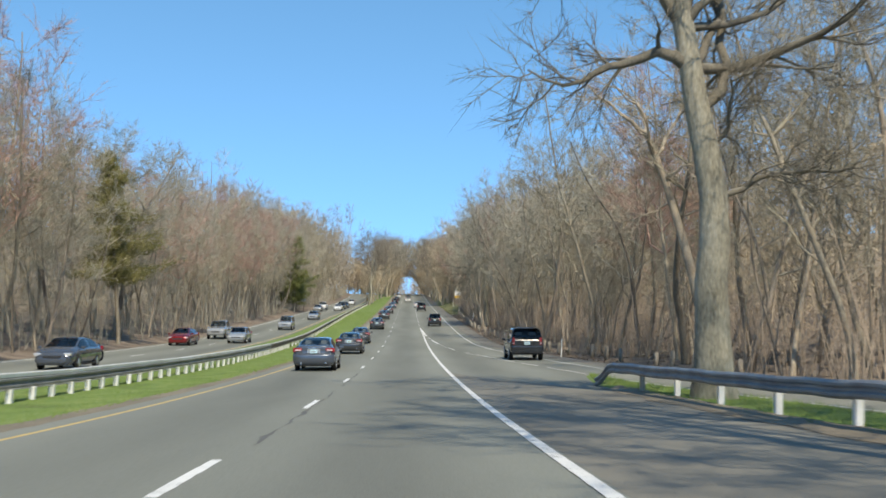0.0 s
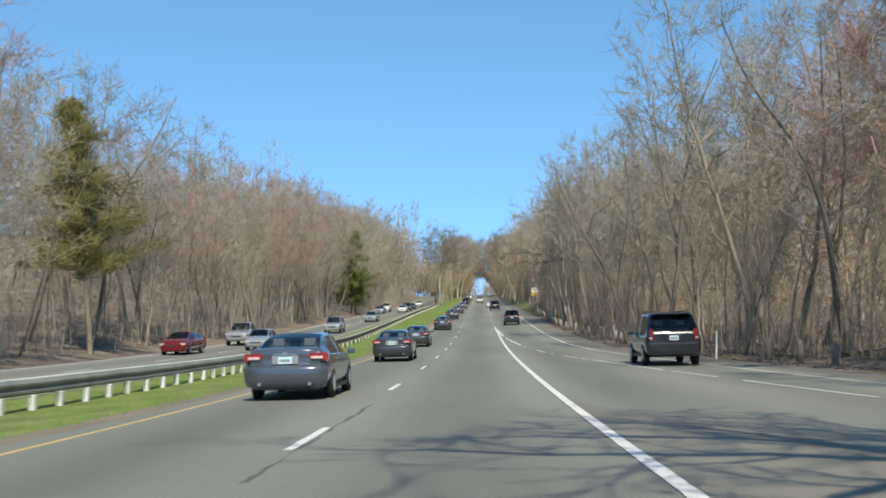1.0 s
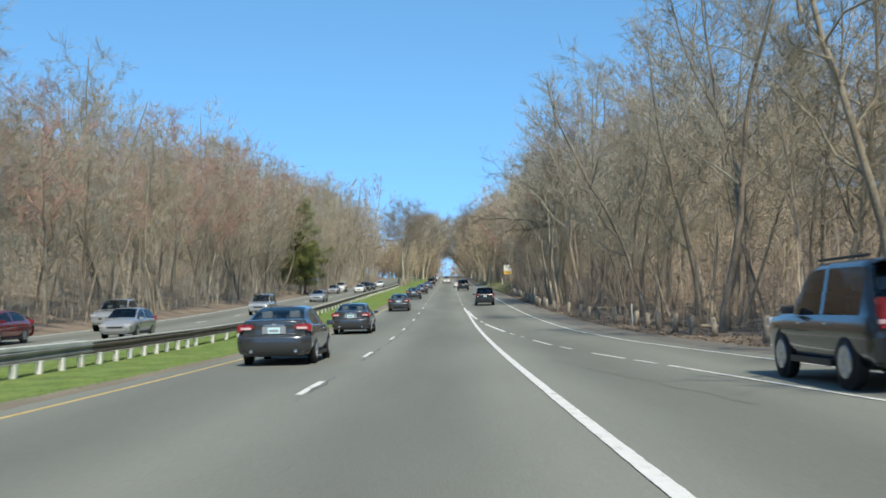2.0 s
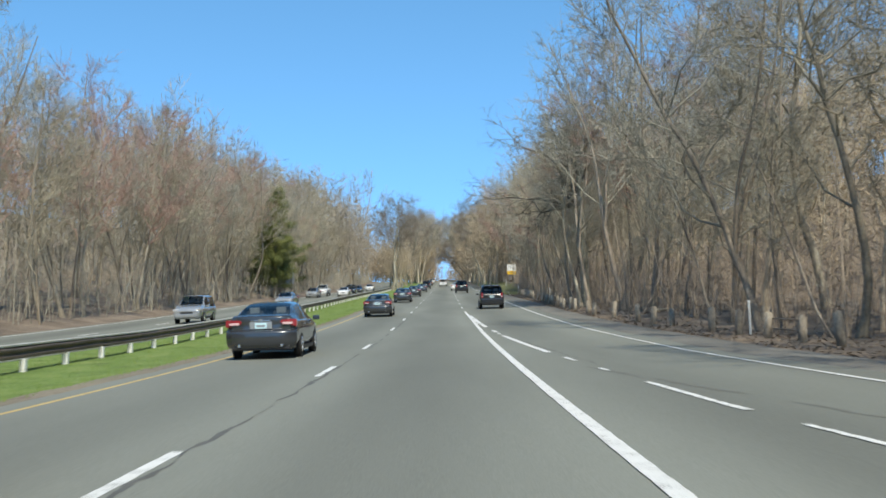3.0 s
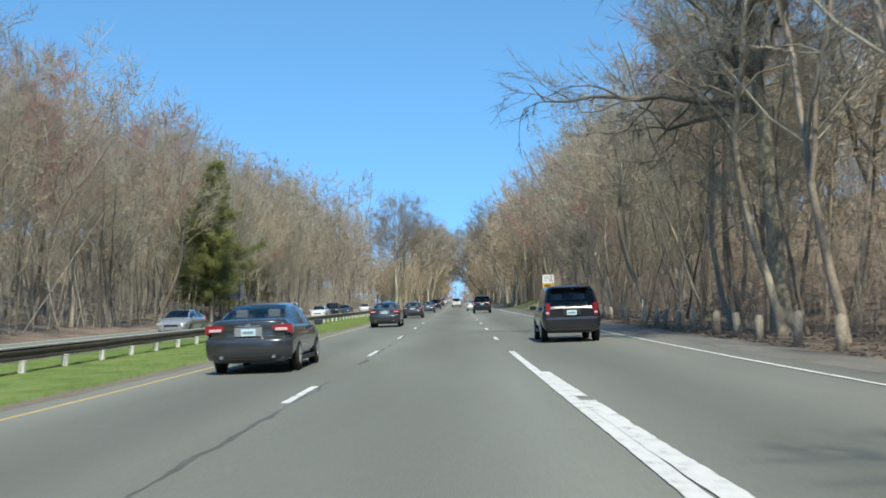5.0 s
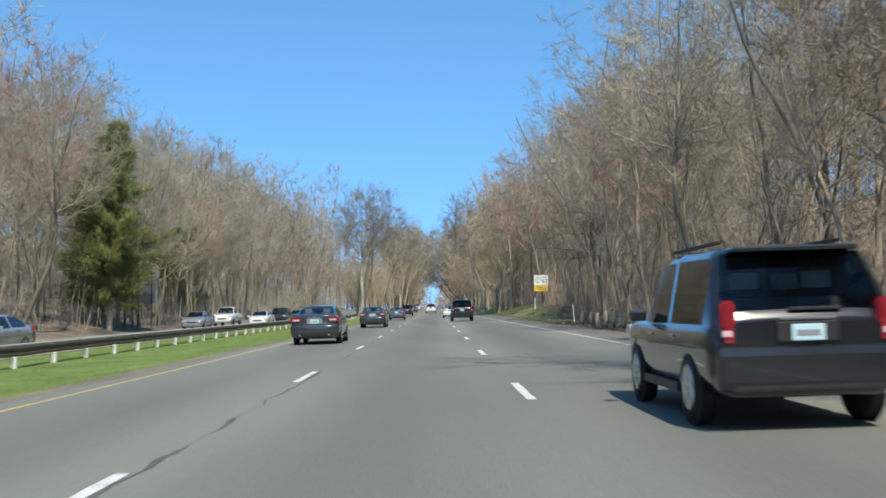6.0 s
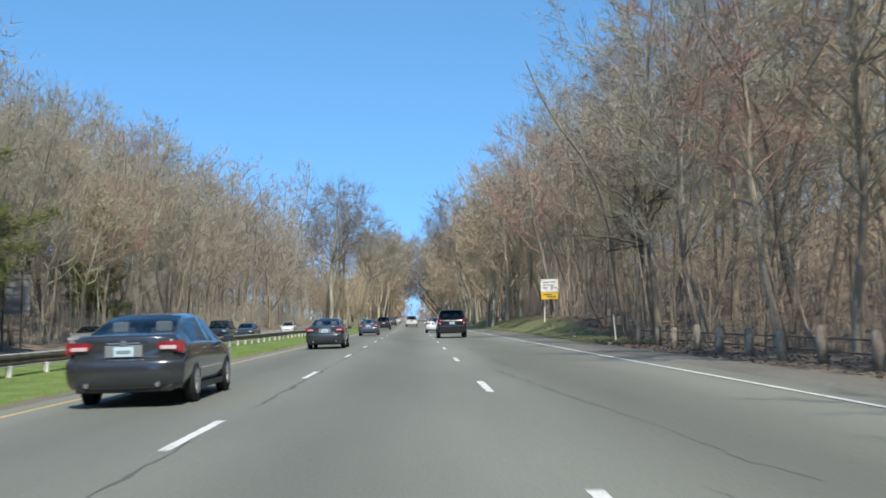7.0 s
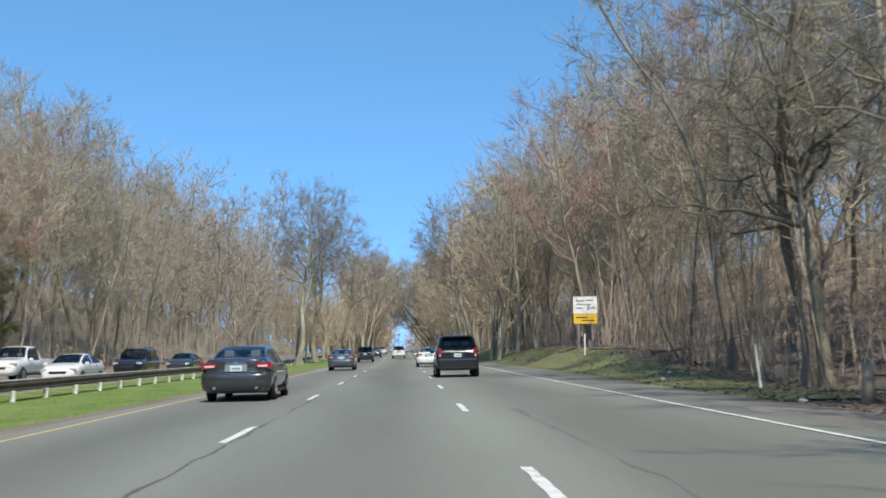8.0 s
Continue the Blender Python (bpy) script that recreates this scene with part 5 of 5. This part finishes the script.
def make_car(label, shape, paint, plate=True, lamps="red"):
    """A car that points to +y, with its rear at the origin."""
    sh = SHAPES[shape]
    st = sh["st"]
    car = tagged(new("car" if shape != "pickup" else "pickup_truck"), label=label, category="car" if shape != "pickup" else "truck")
    fine, origin = [], []
    for i in range(len(st) - 1):
        p = [st[max(i - 1, 0)], st[i], st[i + 1], st[min(i + 2, len(st) - 1)]]
        for k in range(3):
            u = k / 3
            fine.append([p[1][c] + (p[2][c] - p[1][c]) * u if c == 0 else 0.5 * (2 * p[1][c] + 0.8 * (p[2][c] - p[0][c]) * u + (2 * p[1][c] * 0 + 1.6 * p[0][c] - 4.6 * p[1][c] + 3.8 * p[2][c] - 0.8 * p[3][c]) * u * u + (-0.8 * p[0][c] + 2.6 * p[1][c] - 3.0 * p[2][c] + 0.8 * p[3][c] + 0.4 * p[2][c] - 0.0) * u ** 3) for c in range(7)])
            origin.append(i)
    fine.append(list(st[-1]))
    rows = []
    for y, lo, sd, tp, wl, ws, wt in fine:
        up = max(tp - sd, 0.04)
        half = [(wl * 0.82, lo), (wl * 0.97, lo + 0.06), (ws * 0.985, lo + 0.35 * (sd - lo)), (ws, lo + 0.65 * (sd - lo)), (ws * 0.985, sd - 0.03), (ws * 0.95, sd),
                (wt + 0.05, sd + 0.86 * up), (wt - 0.02, sd + 0.97 * up), (wt * 0.6, tp + 0.012), (0.0, tp + 0.02)]
        rows.append([(x, y, z) for x, z in half] + [(-x, y, z) for x, z in reversed(half[:-1])])
    n = len(rows[0])
    r0, r1 = sh["rear"]
    f0, f1 = sh["front"]
    groups = {"body": [], "rear_window": [], "windscreen": [], "side_window": []}
    for i in range(len(rows) - 1):
        o = origin[i]
        for j in range(n):
            q = (i * n + j, (i + 1) * n + j, (i + 1) * n + (j + 1) % n, i * n + (j + 1) % n)
            roofy, sidey = 7 <= j <= 10, j in (5, 12)
            if roofy and r0 <= o < r1:
                groups["rear_window"].append(q)
            elif roofy and f0 <= o < f1:
                groups["windscreen"].append(q)
            elif sidey and r0 <= o < f1 and st[o + 1][0] - st[o][0] > 0.2 and not (r1 == r0 + 1 and o == r0) and not (o == r0 and i % 3 < 2) and not (o == f1 - 1 and i % 3 == 2):
                groups["side_window"].append(q)
            else:
                groups["body"].append(q)
    groups["body"] += [tuple(range(n))[::-1], tuple((len(rows) - 1) * n + j for j in range(n))]
    verts = [p for r in rows for p in r]
    for key, faces in groups.items():
        if not faces:
            continue
        if key == "side_window":
            for side in (1, -1):
                fs = [f for f in faces if verts[f[0]][0] * side > 0]
                used = sorted({v for f in fs for v in f})
                at = {v: k for k, v in enumerate(used)}
                child(key, mesh_of(key, [verts[v] for v in used], [tuple(at[v] for v in f) for f in fs], M["car_glass"], True), car, "dark tinted glass")
            continue
        used = sorted({v for f in faces for v in f})
        at = {v: k for k, v in enumerate(used)}
        me = mesh_of(key, [verts[v] for v in used], [tuple(at[v] for v in f) for f in faces], paint if key == "body" else M["car_glass"], True)
        for p in me.polygons:
            p.use_smooth = len(p.vertices) == 4
        child(key, me, car, "" if key == "body" else "dark tinted glass")
    # cabin
    bm = bmesh.new()
    y0, y1 = st[r0][0] + 0.35, st[f1][0] - 0.2
    box(bm, 0, (y0 + y1) / 2, 0.62, 1.4, y1 - y0, 0.5, 0.03)
    for sx in (-0.36, 0.36):
        for sy in (y0 + 0.3, y0 + 1.2):
            box(bm, sx, sy, 1.0, 0.46, 0.14, 0.5, 0.05)
            part("headrest", box(bmesh.new(), sx, sy - 0.03, 1.26 if shape in ("sedan", "hatch") else 1.42, 0.27, 0.1, 0.17, 0.035), M["pale_cloth"], car, "pale grey headrest")
    part("seats", bm, M["seat_grey"], car, "dark grey seats")
    ws = st[5][5]
    r = sh["wheel"]
    for ay in sh["axles"]:
        for side in (1, -1):
            bm = rod(bmesh.new(), r * 1.1, r * 1.1, 0.03, Matrix.Translation((side * (ws - 0.028), ay, r * 1.03)) @ Matrix.Rotation(radians(90), 4, "Y"), 24)
            part("wheel_arch", bm, M["rubber"], car, "dark wheel arch")
            wheel_at(car, side * (ws - 0.095), ay, r, side)
    rear_top = st[1][3]
    wr = st[1][5]
    tail = {"sedan": 0.93, "suv": 1.02, "hatch": 0.95, "pickup": 0.92}[shape]
    back = -0.02 if shape == "sedan" else 0.0
    front_y, front_z, wf = st[-2][0], st[-2][2] + 0.02, st[-3][5]
    for side in (1, -1):
        low = shape in ("sedan", "hatch")
        bm = box(bmesh.new(), side * (wr - 0.17), 0.1 + back, tail, 0.42 if low else 0.14, 0.24, 0.2 if low else 0.42)
        for v in bm.verts:
            if low and side * v.co.x < wr - 0.2:  # narrow towards the number plate
                v.co.z = tail + 0.03 + (0.055 if v.co.z > tail else -0.05)
            elif low and v.co.z < tail:
                v.co.z -= 0.01
            if side * v.co.x > wr - 0.05 and v.co.y < 0.05 + back:
                v.co.y += 0.05
        bmesh.ops.bevel(bm, geom=bm.edges[:], offset=0.025, segments=2, affect="EDGES")
        part("tail_light", bm, M["tail_red"], car, "red tail light")
        part("reverse_light", box(bmesh.new(), side * (wr - (0.19 if low else 0.15)), -0.022 + back, tail - (0.005 if low else 0.1), 0.26 if low else 0.1, 0.02, 0.06, 0.008), M["lens_pink"], car, "pinkish clear lamp lens")
        part("headlight", box(bmesh.new(), side * (wf - 0.2), front_y - 0.06, front_z + 0.02, 0.34, 0.2, 0.15, 0.04), M["lamp_clear"], car, "clear headlight")
        part("wing_mirror", box(bmesh.new(), side * (ws + 0.08), st[f1][0] - 0.25, st[f1][2] + 0.08, 0.2, 0.1, 0.13, 0.03), paint, car)
        for hy in (0.42, 0.66):
            part("door_handle", box(bmesh.new(), side * (ws + 0.006), sh["L"] * hy - 0.35, st[4][2] - 0.12, 0.02, 0.17, 0.03, 0.006), M["alloy"], car, "metal door handle")
        part("sill_trim", box(bmesh.new(), side * (ws - 0.04), sh["L"] * 0.5, st[4][1] + 0.05, 0.06, sh["axles"][1] - sh["axles"][0] - 2.6 * r, 0.1, 0.01), M["black_plastic"], car)
    if shape == "sedan":
        part("rear_panel", rear_skin(), paint, car, "rounded boot lid and rear bumper", True)
    else:
        part("rear_bumper", box(bmesh.new(), 0, 0.05, st[0][1] + 0.17, wr * 1.92, 0.22, 0.42, 0.09), paint, car, "painted rear bumper")
    if shape != "sedan":
        part("bumper_trim", box(bmesh.new(), 0, 0.02, st[0][1] + 0.01, wr * 1.6, 0.14, 0.12, 0.03), M["black_plastic"], car, "black lower bumper trim")
    part("front_bumper", box(bmesh.new(), 0, sh["L"] - 0.06, st[-1][1] + 0.12, wf * 1.5, 0.16, 0.24, 0.06), paint, car)
    part("grille", box(bmesh.new(), 0, sh["L"] - 0.01, st[-1][2] + 0.0, 0.8, 0.06, 0.13, 0.02), M["black_plastic"], car, "dark grille")
    pz = 0.9 if shape != "suv" else 0.95
    if plate:
        p = part("number_plate", box(bmesh.new(), 0, -0.034 + back, pz - 0.03, 0.31, 0.012, 0.155, 0.01), M["plate"], car, "pale number plate")
        part("plate_bar", box(bmesh.new(), 0, -0.042 + back, pz - 0.035, 0.22, 0.004, 0.055), M["sign_grey"], p)
        part("plate_recess", box(bmesh.new(), 0, -0.02 + back, pz - 0.02, 0.58, 0.012, 0.19, 0.012), M["paint_silver"] if shape == "sedan" else M["black_plastic"], car, "silvery recess round the plate" if shape == "sedan" else "")
        part("trim_bar", box(bmesh.new(), 0, -0.03 + back, pz + 0.1, 0.52, 0.02, 0.025, 0.006), M["alloy"], car, "chrome strip")
    if shape == "sedan":
        part("badge", rod(bmesh.new(), 0.055, 0.05, 0.014, Matrix.Translation((0, -0.036 + back, pz + 0.105)) @ Matrix.Diagonal((1.2, 1, 0.85, 1)) @ Matrix.Rotation(radians(90), 4, "X"), 16), M["alloy"], car, "chrome badge")
        part("rear_shelf", box(bmesh.new(), 0, 0.98, 1.12, 1.1, 0.3, 0.06, 0.02), M["pale_cloth"], car, "pale rear shelf")
        part("under_skirt", box(bmesh.new(), 0, 0.02, 0.3, 1.5, 0.16, 0.12, 0.03), M["black_plastic"], car, "black lower skirt")
        for side in (1, -1):
            part("exhaust", rod(bmesh.new(), 0.04, 0.04, 0.16, Matrix.Translation((side * 0.55, -0.1, 0.36)) @ Matrix.Rotation(radians(90), 4, "X"), 12), M["alloy"], car, "chrome exhaust tip")
    if shape == "suv":
        part("spoiler", box(bmesh.new(), 0, 0.36, 1.72, 1.2, 0.3, 0.05, 0.02), paint, car)
        for side in (1, -1):
            part("roof_rail", box(bmesh.new(), side * 0.6, 1.6, 1.81, 0.04, 1.9, 0.04, 0.01), M["black_plastic"], car)
        part("rear_wiper", box(bmesh.new(), 0.1, 0.05, 1.14, 0.5, 0.02, 0.03, 0.005), M["black_plastic"], car)
    if shape == "pickup":
        part("cargo_bed", box(bmesh.new(), 0, 0.98, 1.215, 1.56, 1.7, 0.02), M["black_plastic"], car, "dark open cargo bed")
    return car


def slope_at(x, y, length):
    return math.degrees(math.atan2(road_z(x, y + length) - road_z(x, y), length))


def park(car, x, y, turn=0, size=1.0):
    if turn:
        car.matrix_basis = pose(x, y, road_z(x, y) + 0.008, -slope_at(x, y - 4.5, 4.5), math.degrees(math.atan(CROSS)), 180)
    else:
        car.matrix_basis = pose(x, y, road_z(x, y) + 0.008, slope_at(x, y, 4.5), -math.degrees(math.atan(CROSS)), 0)
    car.scale = (size, size, size)
    return car


park(make_car("dark grey sedan with red tail lights beside the median", "sedan", M["paint_grey"]), -1.95, 136.9)
park(make_car("dark grey sedan with pale headrests in the median-side lane", "sedan", M["paint_grey"]), -1.9, 72.3)
park(make_car("dark charcoal sedan in the lane beside the median", "sedan", M["paint_grey"]), -1.85, 211.0)
park(make_car("slate blue-grey sedan in the lane beside the median near the ramp", "sedan", M["paint_slate"]), -1.95, 46.0)
park(make_car("dark grey sedan with a chrome strip over its plate", "sedan", M["paint_grey"]), -2.3, 96.5)
park(make_car("dark grey sedan with a pale number plate beside the grass median", "sedan", M["paint_grey"]), -2.0, 177.0)
park(make_car("black sport utility car on the entry ramp", "suv", M["paint_black"]), 9.25, 61.0, size=1.09)
park(make_car("black sport utility car merging from the entry ramp", "suv", M["paint_black"]), 6.0, 147.5)
park(make_car("slate blue-grey sedan farther along the lane beside the median", "sedan", M["paint_slate"]), -1.8, 256.0)
park(make_car("black boxy sport utility car in the outer lane", "suv", M["paint_black"]), 5.05, 231.0, size=1.09)
park(make_car("small white sedan far along the outer lane", "sedan", M["paint_white"]), 4.5, 263.0)
park(make_car("dark sport utility car far along the median-side lane", "suv", M["paint_black"]), -1.8, 302.0)
park(make_car("white van-like car far along the middle lane", "suv", M["paint_white"]), 1.9, 330.0)
for spec in [("dark sedan far ahead near the crest", "sedan", "paint_grey", -1.8, 345.0, 0), ("dark car far ahead near the crest", "hatch", "paint_black", 1.9, 372.0, 0),
             ("white car far ahead near the crest", "hatch", "paint_white", -1.8, 395.0, 0),
             ("dark blue-grey sedan in the oncoming lanes", "sedan", "paint_slate", -13.8, 52.0, 1), ("black sport utility car in the oncoming lanes", "suv", "paint_black", -17.4, 44.0, 1),
             ("dark red sedan in the oncoming lanes", "sedan", "paint_red", -17.5, 94.0, 1), ("silver minivan-like car in the oncoming lanes", "hatch", "paint_silver", -13.8, 101.0, 1),
             ("silver pickup truck in the oncoming lanes", "pickup", "paint_silver", -17.5, 112.0, 1),              ("silver sport utility car in the oncoming lanes", "suv", "paint_silver", -13.8, 139.0, 1), ("pale green-grey sedan in the oncoming lanes", "sedan", "paint_silver", -13.8, 178.0, 1),
             ("silver sedan in the outer oncoming lane", "sedan", "paint_silver", -17.5, 228.0, 1), ("white pickup truck in the oncoming lanes", "pickup", "paint_white", -17.5, 241.0, 1),
             ("white sedan in the oncoming lanes", "sedan", "paint_white", -13.8, 238.0, 1), ("black sport utility car behind white cars in the oncoming lanes", "suv", "paint_black", -13.8, 250.0, 1),
             ("dark sedan in the oncoming lanes", "sedan", "paint_grey", -13.8, 264.0, 1), ("white car far off in the oncoming lanes", "hatch", "paint_white", -14.2, 300.0, 1)]:
    label, shape, paint, x, y, turn = spec
    park(make_car(label, shape, M[paint], plate=not turn), x, y, turn)

# ---- small ground detail ----


def blades(name, places, height, mat, label, seed):
    r = np.random.default_rng(seed)
    base = np.array(places)
    n = len(base)
    way = np.stack([r.normal(0, 0.35, n), r.normal(0, 0.35, n), np.ones(n)], 1) * (height * r.uniform(0.5, 1.3, (n, 1)))
    w = Wood()
    w.spikes(base, base + way, 0.008)
    v, f = w.arrays()
    tagged(new(name, big_mesh(name, v, f, mat)), label=label, category="grass", kind="stuff")


rg = np.random.default_rng(90)
spots = []
for y in rg.uniform(12, 225, 42000):
    x = rg.uniform(-10.5, -4.3)
    spots.append((x, y, ground_z(x, y) + 0.01))
blades("grass_blades", spots, 0.12, M["grass"], "short green grass blades of the median", 1)
spots = []
for y in rg.uniform(2, 40, 5000):
    a, b = lerp(MAIN_EDGE, y) + 0.1, lerp(RAMP_LEFT, y) - 0.5
    if b > a:
        x = rg.uniform(a, b)
        spots.append((x, y, ground_z(x, y) + 0.01))
blades("grass_blades", spots, 0.14, M["grass"], "tufts of grass on the ramp island", 2)
spots = []
for y in rg.uniform(206, 300, 7000):
    x = lerp(RIGHT_EDGE, y) + rg.uniform(2.2, 5.5)
    spots.append((x, y, ground_z(x, y) + 0.01))
blades("grass_blades", spots, 0.14, M["verge"], "thin grass on the roadside bank", 3)


def crack(name, x_of, y0, y1, width, seed, mat="sealant"):
    """A strip of dark sealant that wanders along the road."""
    r = random.Random(seed)
    rows, y = [], y0
    while y < y1:
        x = x_of(y) + 0.09 * noise.noise(Vector((y * 0.8, seed, 0))) + r.uniform(-0.015, 0.015)
        w = width * max(0.04, 0.55 + 1.5 * noise.noise(Vector((y * 0.55, seed * 3.1, 2))) + 0.5 * noise.noise(Vector((y * 2.6, seed * 3.1, 7))))
        rows.append([(x - w * r.uniform(0.5, 1.3), y, road_z(x, y) + 0.0025), (x + w * r.uniform(0.5, 1.3), y, road_z(x, y) + 0.0025)])
        y += 0.14
    if len(rows) > 1:
        strip(name, rows, M[mat], "dark sealed crack in the asphalt", "road crack")


for k, (a, b) in enumerate([(14, 30), (33, 45), (62, 68), (74, 98), (101, 113), (117, 135), (139, 160), (164, 172), (176, 215), (222, 260)]):
    crack("sealed_crack", lambda y: 0.12, a, b, 0.042, k)
for k, (a, b, x0, x1) in enumerate([(60, 72, 6.4, 5.0), (80, 90, 7.0, 5.2), (90, 104, 5.6, 4.9), (150, 168, 6.0, 4.6), (168, 186, 5.4, 4.4), (186, 205, 5.0, 4.8), (20, 34, 5.0, 6.5)]):
    crack("sealed_crack", lambda y: x0 + (x1 - x0) * (y - a) / (b - a), a, b, 0.07, 40 + k, "old_seam")


# ---- fallen wood, leaves and scraps on the bank ----


def fallen_log(x, y, length, r, turn, tip):
    rl = np.random.default_rng(int(y * 7))
    w = Wood()
    pts, rad = bough(rl, np.array([-length / 2, 0, 0.0]), np.array([1.0, 0, tip]), length, r, r * 0.5, 7, 0.05, 0.0)
    w.tube(pts, rad, 7)
    for k in (3, 5):
        p, q = bough(rl, pts[k], np.array([0.6, rl.normal(0, 0.5), 0.8]), length * 0.25, r * 0.4, 0.01, 4, 0.15, 0.02)
        w.tube(p, q, 5)
    v, f = w.arrays()
    ob = new("fallen_log", big_mesh("fallen_log", v, f, M["bark"], True))
    ob.matrix_basis = pose(x, y, ground_z(x, y) + r * 0.6, 0, 0, turn)
    tagged(ob, label="fallen grey-brown branch lying on the leaf litter", category="log", group="fallen branches")


for spec in [(15.2, 226.0, 4.5, 0.09, 60, 0.03), (16.8, 232.0, 5.5, 0.11, 12, 0.05), (14.2, 238.0, 3.6, 0.07, -20, 0.04), (17.5, 219.0, 5.0, 0.1, 30, 0.04), (16.0, 208.0, 4.0, 0.08, -35, 0.02), (15.0, 198.0, 4.6, 0.09, 15, 0.04), (16.4, 180.0, 5.0, 0.1, -10, 0.05),
             (15.5, 170.0, 3.8, 0.08, 40, 0.02), (16.0, 128.0, 4.2, 0.09, 20, 0.03), (17.0, 96.0, 5.0, 0.1, -25, 0.03), (18.6, 66.0, 4.4, 0.09, 25, 0.03), (-23.2, 196.0, 5.0, 0.1, 10, 0.04), (-24.0, 226.0, 5.2, 0.1, -30, 0.04), (-23.4, 150.0, 4.6, 0.09, 35, 0.03)]:
    fallen_log(*spec)


def leaves():
    """Dry leaves, each a bent pair of facets, over the bank and the wood's edge."""
    r = np.random.default_rng(64)
    n = 24000
    y = r.uniform(48, 275, n)
    x = np.array([lerp(RIGHT_EDGE, v) for v in y]) + 2.4 + 11 * r.uniform(0, 1, n) ** 1.4
    z = np.array([ground_z(a, b) for a, b in zip(x, y)]) + 0.045
    a = r.uniform(0, 6.28, n)
    s = r.uniform(0.04, 0.085, n)
    fw, sd = np.stack([np.cos(a), np.sin(a), r.uniform(-0.3, 0.5, n)], 1) * s[:, None], np.stack([-np.sin(a), np.cos(a), r.uniform(0.1, 0.6, n)], 1) * s[:, None] * 0.7
    c = np.stack([x, y, z], 1)
    v = np.stack([c - fw, c + sd, c + fw, c - sd * np.array([1, 1, -1])], 1).reshape(-1, 3)
    o = np.arange(n)[:, None] * 4
    f = np.concatenate([o + np.array([[0, 2, 1]]), o + np.array([[0, 3, 2]])])
    tagged(new("dry_leaves", big_mesh("dry_leaves", v, f, M["leaf"])), label="scattered dry brown leaves on the wood's edge", category="leaves", kind="stuff")


leaves()


def scrap(x, y, seed):
    rs = random.Random(seed)
    bm = bmesh.new()
    bmesh.ops.create_icosphere(bm, subdivisions=2, radius=0.09)
    for v in bm.verts:
        v.co *= rs.uniform(0.65, 1.15)
        v.co.z *= 0.6
    me = bpy.data.meshes.new("scrap")
    bm.to_mesh(me)
    bm.free()
    me.materials.append(M["white_paint"])
    ob = new("paper_scrap", me)
    ob.matrix_basis = pose(x, y, ground_z(x, y) + 0.07)
    tagged(ob, label="small crumpled white scrap on the grassy bank", category="litter", group="scraps on the bank")


for spec in [(11.6, 219.5, 1), (12.5, 222.0, 2), (10.9, 205.0, 3)]:
    scrap(*spec)
